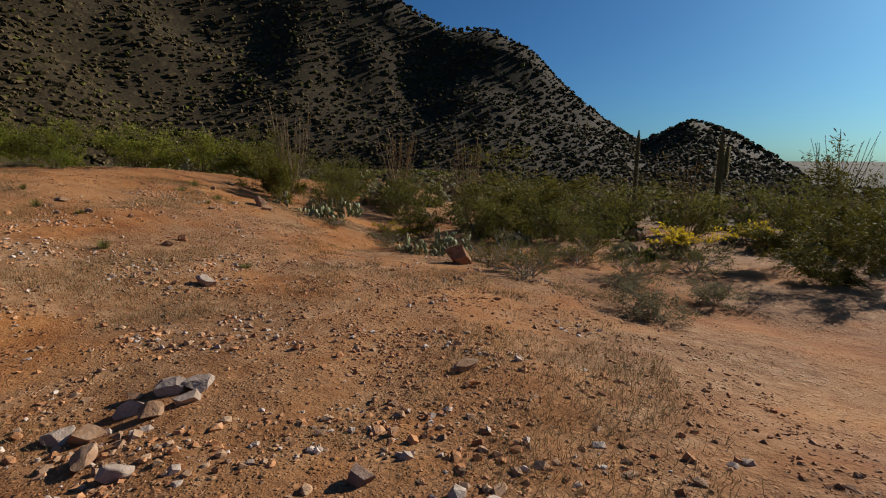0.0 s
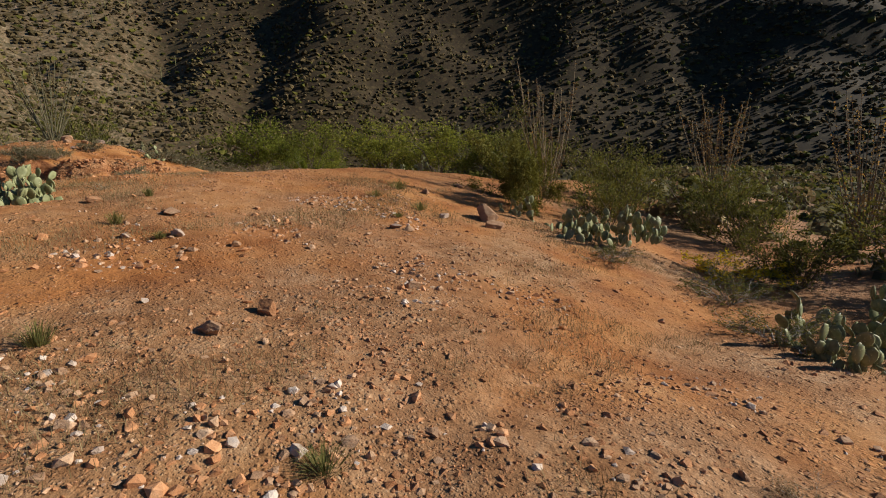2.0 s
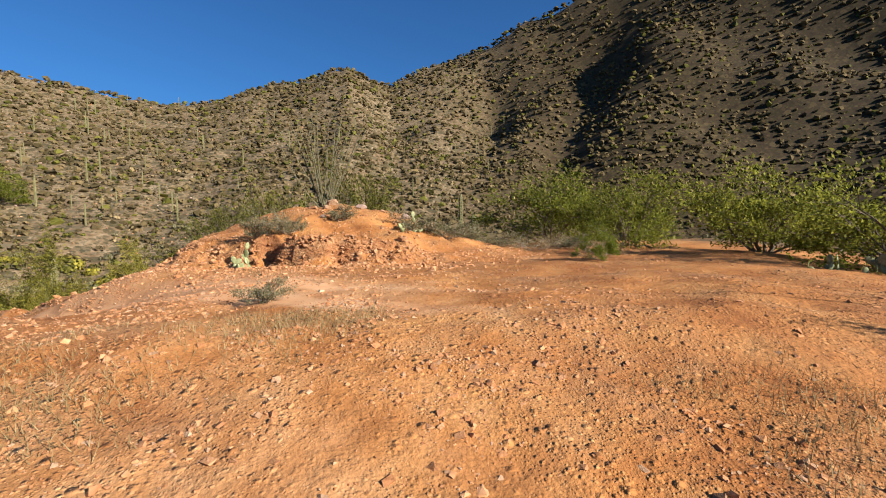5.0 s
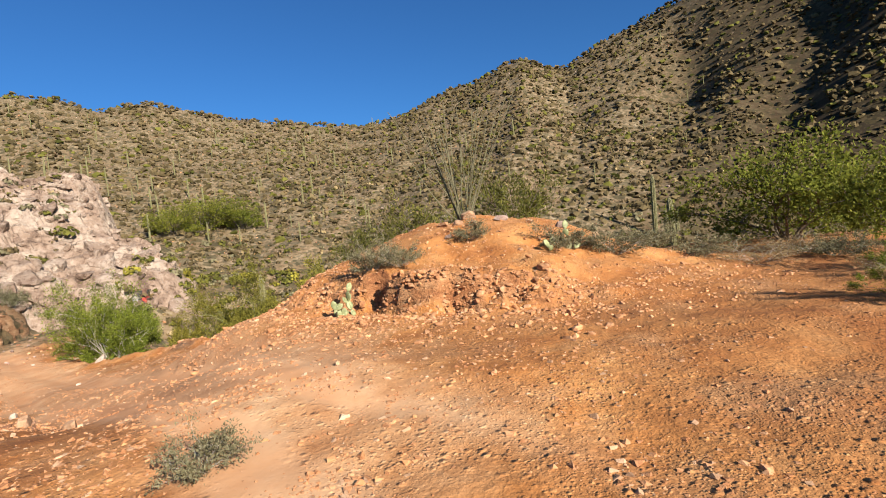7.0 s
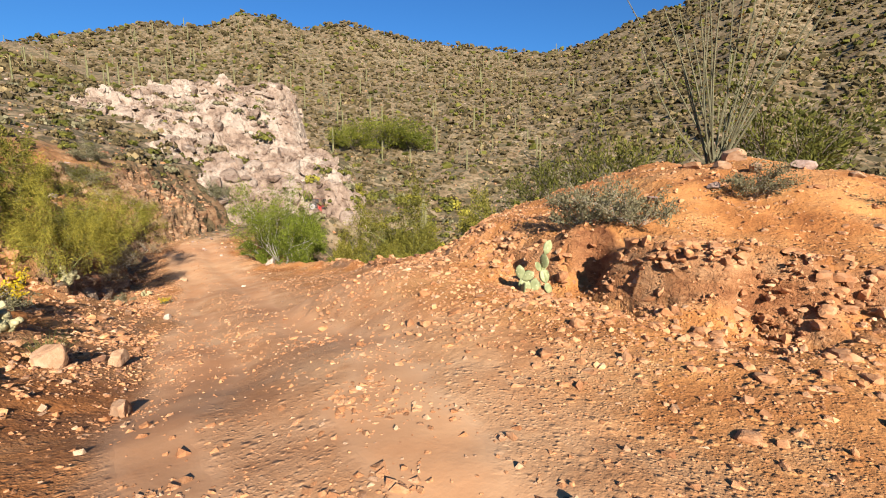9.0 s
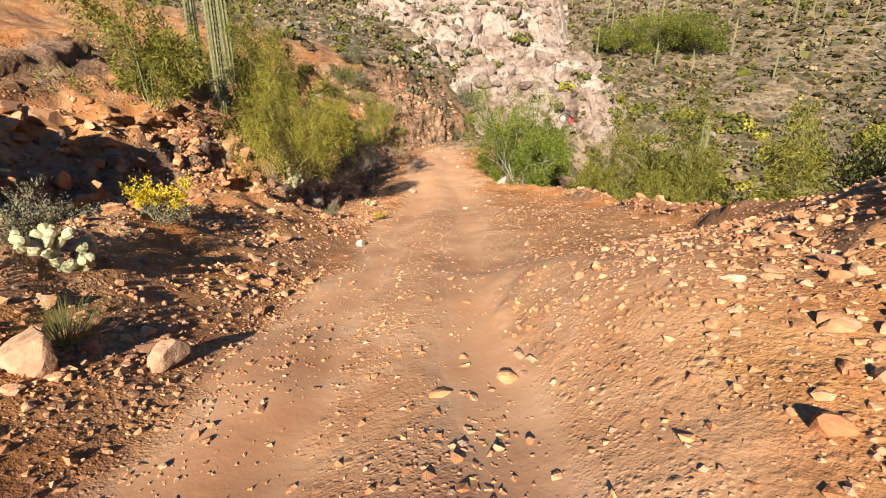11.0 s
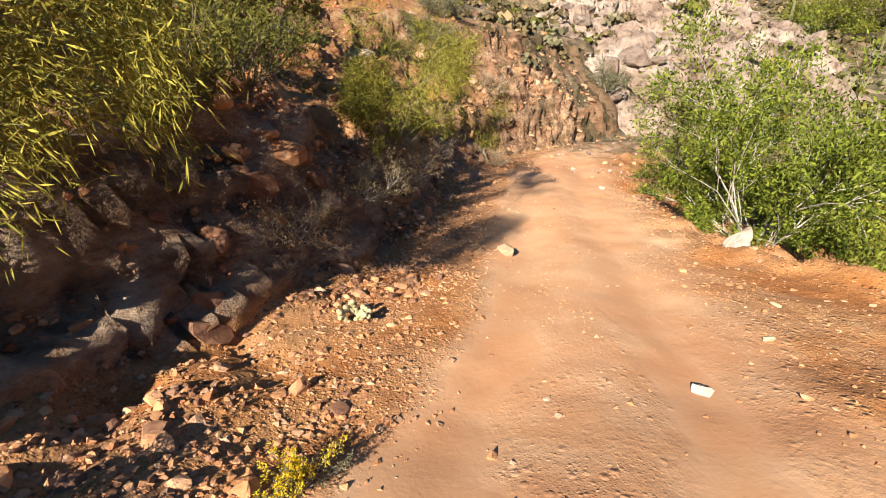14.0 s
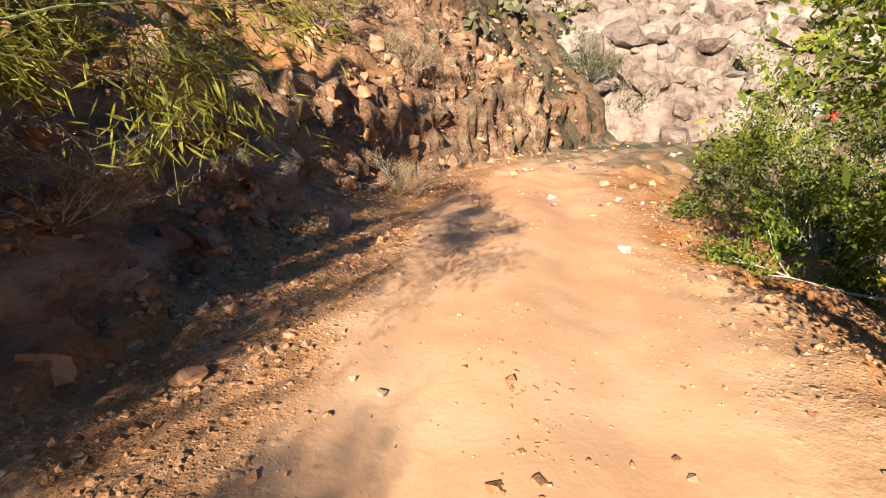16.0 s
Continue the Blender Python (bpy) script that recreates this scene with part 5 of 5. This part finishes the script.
rut = np.exp(-((np.abs(u + 0.1) - 0.75) / 0.33) ** 2)
keep = gen.random(n) < (1 - 0.93 * rut) * np.clip(0.3 + 1.1 * fractal(px, py, 0.9, 2, 96), 0.08, 0.8)
px, py = px[keep], py[keep]
scattered("track_grit", px, py, 0.014 + 0.045 * gen.random(len(px)) ** 3, [GRAVEL, REDROCK, GRAVEL, GRAVEL], "small red and tan stones between the wheel ruts", 18, 0.38, shapes=FLAKE_SHAPES)
# clods and stones that have rolled down from the banks, and those along the outer brink
n = 42000
py, u = gen.uniform(-16, 5, n), 1.5 + 5.1 * gen.random(n) ** 1.3
px = np.interp(py, TRACK_Y, TRACK_X) + u / 0.93
keep = gen.random(n) < np.clip(0.35 + 1.3 * fractal(px, py, 1.1, 2, 89), 0.05, 1) * np.clip((u - 1.3) * 0.9, 0, 1)
px, py = px[keep], py[keep]
qy = gen.uniform(-7.5, 2.5, 1500)
qx = np.interp(qy, TRACK_Y, TRACK_X) - (5.0 + gen.normal(0, 0.28, 1500)) / 0.93
px, py = np.append(px, qx), np.append(py, qy)
big = gen.random(len(px)) < 0.13
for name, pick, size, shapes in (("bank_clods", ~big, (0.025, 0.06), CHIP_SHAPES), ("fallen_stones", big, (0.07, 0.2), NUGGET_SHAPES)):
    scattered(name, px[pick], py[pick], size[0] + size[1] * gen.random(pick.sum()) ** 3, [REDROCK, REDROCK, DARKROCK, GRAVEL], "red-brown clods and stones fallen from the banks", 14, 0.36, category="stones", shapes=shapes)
# blocks that break out of the white outcrop
g = np.random.default_rng(61)
n = 2400
s, q = g.uniform(0, 36, n), g.uniform(-26, 12, n)
px, py = -37.5 - 0.52 * s - 0.85 * q, -24.5 - 0.85 * s + 0.52 * q
top, edge = outcrop_height(px, py)
keep = edge > 0.35
px, py, top = px[keep], py[keep], top[keep]
scattered("outcrop_blocks", px, py, 0.4 + 2.0 * g.random(len(px)) ** 3, [OUTCROP], "angular white and pink blocks of the outcrop", 62, 0.38, category="rocks", shapes=NUGGET_SHAPES, dip=(1.2, -0.5), level=top)
# single stones
shapes = [mesh_of("stone", v, f, [m]) for (v, f), m in zip(NUGGET_SHAPES[:6], [GRAVEL, REDROCK, PALEROCK, GRAVEL, GRAVEL, PALEROCK])]
for k in range(220):
    x, y = gen.uniform(-22, 3), gen.uniform(2, 15)
    if k >= 130:
        y = gen.uniform(-18, 5)
        x = float(np.interp(y, TRACK_Y, TRACK_X)) + gen.choice([-1, 1]) * gen.uniform(1.6, 4.0)
    s = 0.07 + 0.09 * gen.random() ** 2
    ob = tagged(new("stone", shapes[k % 6]), "angular loose stone half sunk in the soil", "stone", "loose stones")
    ob.matrix_world = Matrix.LocRotScale((x, y, ground(x, y) + 0.1 * s), Euler((gen.normal(0, 0.3), gen.normal(0, 0.3), gen.uniform(0, 6.3))), Vector((s * gen.uniform(0.9, 1.5), s, s * gen.uniform(0.8, 1.1))))

# ---- low growth on the hills ----
def hill_brush(name, count, lo, hi, size, mats, label, seed, sector=None, blades=26, over=True, thin=0.5):
    """Rounded clumps of small leaves strewn over the slopes, as one mesh."""
    g = np.random.default_rng(seed)
    a = np.radians(g.uniform(*(sector or (-60, 185)), count))
    r = lo + (hi - lo) * g.random(count) ** 0.75
    x, y = MID[0] - np.sin(a) * r, MID[1] + np.cos(a) * r
    ok = (height(x, y, False) > -4.8) & (off_track(x, y) > 4.5)
    ok &= ~((x > -58) & (x < -37) & (y < -22) & (y > -58) & (g.random(count) < 0.35))
    ok &= (np.degrees(a) < 78) | (g.random(count) < thin)
    ok &= (0.6 * x + 0.8 * y > 14.2) | (r > 30)
    x, y, r = x[ok], y[ok], r[ok]
    n = len(x)
    z = height(x, y, rough=False)
    s = size * (0.38 + 1.05 * g.random(n) ** 1.7) * (0.7 + r / 260)
    th, ph = g.uniform(0, 6.283, (n, blades)), np.arccos(g.uniform(-0.1, 1, (n, blades)))
    d = np.stack([np.sin(ph) * np.cos(th), np.sin(ph) * np.sin(th), 0.75 * np.cos(ph)], -1)
    if over:
        top, edge = outcrop_height(x, y)
        z = np.where(edge > 0.5, np.maximum(z, top), z)
    c = np.stack([x, y, z], -1)[:, None] + d * (s[:, None] * g.uniform(0.55, 1.0, (n, blades)))[..., None] + np.array([0, 0, 0.05])
    t1 = np.cross(d, g.normal(0, 1, (n, blades, 3)))
    t1 /= np.linalg.norm(t1, axis=-1)[..., None] + 1e-9
    t2 = np.cross(d, t1) + 0.5 * d
    w = s[:, None, None] * min(0.34, 1.5 / math.sqrt(blades))
    v = np.stack([c + t1 * w, c + t2 * w, c - t1 * w, c - t2 * w * 0.8], 2).reshape(-1, 3)
    slots = np.repeat(g.integers(0, len(mats), n), blades)
    me = big_mesh(name, v, np.arange(len(v)).reshape(-1, 4), mats, slots)
    return tagged(new(name, me), label, "brush", kind="stuff")


hill_brush("hill_brush", 10000, 30, 110, 0.66, [SCRUB, SCRUB, OLIVE, SCRUB, SCRUB, STRAW], "dense low olive and grey brush on the rocky slopes", 21, blades=14)
hill_brush("near_brush", 1300, 17, 62, 0.85, [OLIVE, OLIVE, GREY, STRAW], "scattered bushes below the clearing", 23, (-60, 60), 40)
hill_brush("wash_brush", 600, 26, 60, 0.95, [OLIVE, LIME, GREY, OLIVE], "green brush in the wash below the track", 24, (72, 140), 60, thin=1.0)
hill_brush("slope_brush", 2600, 32, 74, 0.6, [SCRUB, OLIVE, SCRUB, GREY], "low rounded brush at the foot of the hills", 27, (-50, 178), 24, thin=0.9)

hill_brush("outcrop_brush", 330, 34, 74, 0.75, [OLIVE, SCRUB, GREY, SCRUB], "low shrubs growing in the outcrop's cracks", 26, (126, 156), 60, thin=1.0)
g = np.random.default_rng(78)
n = 46000
a, r = np.radians(g.uniform(-50, 178, n)), 66 + 137 * g.random(n) ** 0.75
px, py = MID[0] - np.sin(a) * r, MID[1] + np.cos(a) * r
keep = (height(px, py, False) > -4.5) & (outcrop_height(px, py)[1] < 0.3) & (off_track(px, py) > 5) & ((np.degrees(a) < 100) | (g.random(n) < 0.75))
px, py, r = px[keep], py[keep], r[keep]
scattered("hill_mounds", px, py, (0.5 + 1.1 * g.random(len(px)) ** 1.6) * (0.75 + r / 240), [SCRUB, SCRUB, SCRUB, SCRUB, SCRUB, SCRUB, OLIVE], "rounded low brush that covers the stony hillsides", 79, 0.2, category="brush", shapes=FLAKE_SHAPES)
g = np.random.default_rng(77)
n = 11000
a, r = np.radians(60 + 125 * g.random(n) ** 0.6), g.uniform(28, 180, n)
px, py = MID[0] - np.sin(a) * r, MID[1] + np.cos(a) * r
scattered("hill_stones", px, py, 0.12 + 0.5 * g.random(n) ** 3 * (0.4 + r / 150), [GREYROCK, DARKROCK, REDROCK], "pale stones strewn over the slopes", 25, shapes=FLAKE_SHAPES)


def far_saguaros():
    """Many small saguaros on the distant slope, as one mesh."""
    skin = bark_material("far_saguaro_skin", (0.09, 0.085, 0.035), (0.19, 0.17, 0.08), 2)
    col = rib_column(1.0, 0.036, 5, skin, "far_saguaro")
    v0 = np.array([v.co[:] for v in col.vertices])
    f0 = np.array([f.vertices[:] for f in col.polygons if len(f.vertices) == 4])
    g = np.random.default_rng(31)
    n = 200
    a, r = np.radians(np.concatenate([g.uniform(112, 172, 165), g.uniform(70, 112, 35)])), g.uniform(70, 175, n)
    x, y = MID[0] - np.sin(a) * r, MID[1] + np.cos(a) * r
    h = g.uniform(1.8, 4.6, n)
    v = v0[None] * np.stack([h * 0.9, h * 0.9, h], -1)[:, None] + np.stack([x, y, height(x, y, False) - 0.1], -1)[:, None]
    f = f0[None] + (np.arange(n) * len(v0))[:, None, None]
    tagged(new("far_saguaros", big_mesh("far_saguaros", v.reshape(-1, 3), f.reshape(-1, 4), [skin])), "scattered saguaros standing on the far slope", "cacti", kind="stuff")


far_saguaros()

# ---- the red off-road car waiting beyond the bend ----
def paint(name, colour, rough=0.35, metal=0.0):
    m, t, b = material(name, rough)
    n = noise_tex(t, coords(t), 6, 4)
    dusty = tuple(0.6 * c + 0.4 * d for c, d in zip(colour, (0.40, 0.28, 0.18)))
    t.links.new(stops(t, n, (0.4, colour), (0.75, dusty)), b.inputs["Base Color"])
    b.inputs["Metallic"].default_value = metal
    b.inputs["Specular IOR Level"].default_value = 0.5
    return m


CAR_RED = paint("car_red", (0.22, 0.018, 0.02))
CAR_TOP = paint("soft_top", (0.10, 0.045, 0.03), 0.9)
CAR_BLACK = paint("black_plastic", (0.02, 0.02, 0.02), 0.7)
CAR_WHITE = paint("white_cover", (0.24, 0.225, 0.21), 0.6)
CAR_GLASS = paint("dark_glass", (0.02, 0.025, 0.03), 0.1)
CAR_LAMP = paint("red_lamp", (0.5, 0.02, 0.02), 0.2)


def box(name, size, place, mat, parent, bevel=0.03, taper=1.0, label=""):
    bm = bmesh.new()
    bmesh.ops.create_cube(bm, size=1.0)
    for v in bm.verts:
        k = taper if v.co.z > 0 else 1.0
        v.co = Vector((v.co.x * size[0] * k, v.co.y * size[1] * k, v.co.z * size[2]))
    bmesh.ops.bevel(bm, geom=bm.edges[:], offset=bevel, segments=2, affect="EDGES")
    me = bpy.data.meshes.new(name)
    bm.to_mesh(me)
    bm.free()
    me.materials.append(mat)
    return under(name, me, parent, label, Matrix.Translation(place))


def wheel_mesh(name, r, w, mat, hole):
    verts, faces, n = [], [], 20
    rings = [(hole, -w / 2), (r * 0.93, -w / 2), (r, -w / 2 + 0.04), (r, w / 2 - 0.04), (r * 0.93, w / 2), (hole, w / 2)]
    for q, x in rings:
        verts.extend((x, q * math.cos(2 * math.pi * k / n), q * math.sin(2 * math.pi * k / n)) for k in range(n))
    for a in range(len(rings)):
        b = (a + 1) % len(rings)
        faces.extend((a * n + k, a * n + (k + 1) % n, b * n + (k + 1) % n, b * n + k) for k in range(n))
    return mesh_of(name, verts, faces, [mat])


def off_road_car():
    car = tagged(new("off_road_car"), "dusty dark red off-road car with brown soft top", "car")
    body = box("body", (1.5, 3.4, 0.62), (0, 0, 0.88), CAR_RED, car, 0.06)
    box("bonnet", (1.3, 1.15, 0.16), (0, 1.15, 1.24), CAR_RED, car, 0.05)
    for y in (-1.12, 1.25):
        for x in (-0.78, 0.78):
            box("fender", (0.26, 0.95, 0.1), (x, y, 0.98), CAR_BLACK, car, 0.03)
    box("soft_top", (1.42, 1.75, 0.68), (0, -0.72, 1.5), CAR_TOP, car, 0.06, 0.9)
    box("rear_window", (0.95, 0.03, 0.36), (0, -1.575, 1.55), CAR_GLASS, car, 0.01)
    for x in (-0.69, 0.69):
        box("side_window", (0.03, 1.1, 0.36), (x, -0.7, 1.54), CAR_GLASS, car, 0.01)
    box("windscreen_frame", (1.36, 0.07, 0.58), (0, 0.32, 1.48), CAR_RED, car, 0.02)
    box("windscreen", (1.2, 0.09, 0.42), (0, 0.325, 1.5), CAR_GLASS, car, 0.01)
    box("rear_bumper", (1.5, 0.16, 0.16), (0, -1.8, 0.62), CAR_BLACK, car)
    box("front_bumper", (1.5, 0.16, 0.16), (0, 1.8, 0.62), CAR_BLACK, car)
    box("number_plate", (0.3, 0.02, 0.15), (-0.42, -1.715, 0.85), CAR_WHITE, car, 0.005, label="pale plate with plain bars")
    for x in (-0.62, 0.62):
        box("tail_lamp", (0.12, 0.05, 0.2), (x, -1.72, 0.98), CAR_LAMP, car, 0.01)
        box("mirror", (0.2, 0.07, 0.14), (x * 1.42, 0.28, 1.4), CAR_BLACK, car)
    tyre, rim = wheel_mesh("tyre", 0.39, 0.26, CAR_BLACK, 0.2), wheel_mesh("rim", 0.2, 0.2, CAR_WHITE, 0.04)
    for x in (-0.72, 0.72):
        for y in (-1.12, 1.25):
            w = under("wheel", tyre, car, m=Matrix.Translation((x, y, 0.39)))
            under("rim", rim, w)
    spare = under("spare_wheel", wheel_mesh("spare_wheel", 0.37, 0.22, CAR_BLACK, 0.15), car, m=pose(0.1, -1.86, 1.12, 0, 0, 90))
    under("wheel_cover", wheel_mesh("wheel_cover", 0.24, 0.06, CAR_WHITE, 0.02), spare, "round pale dusty spare wheel cover", Matrix.Translation((-0.12, 0, 0)))
    return car


off_road_car().matrix_basis = Matrix.Translation((-45.6, -22.6, ground(-45.6, -22.6))) @ pose(0, 0, 0, 0, 0, 112)
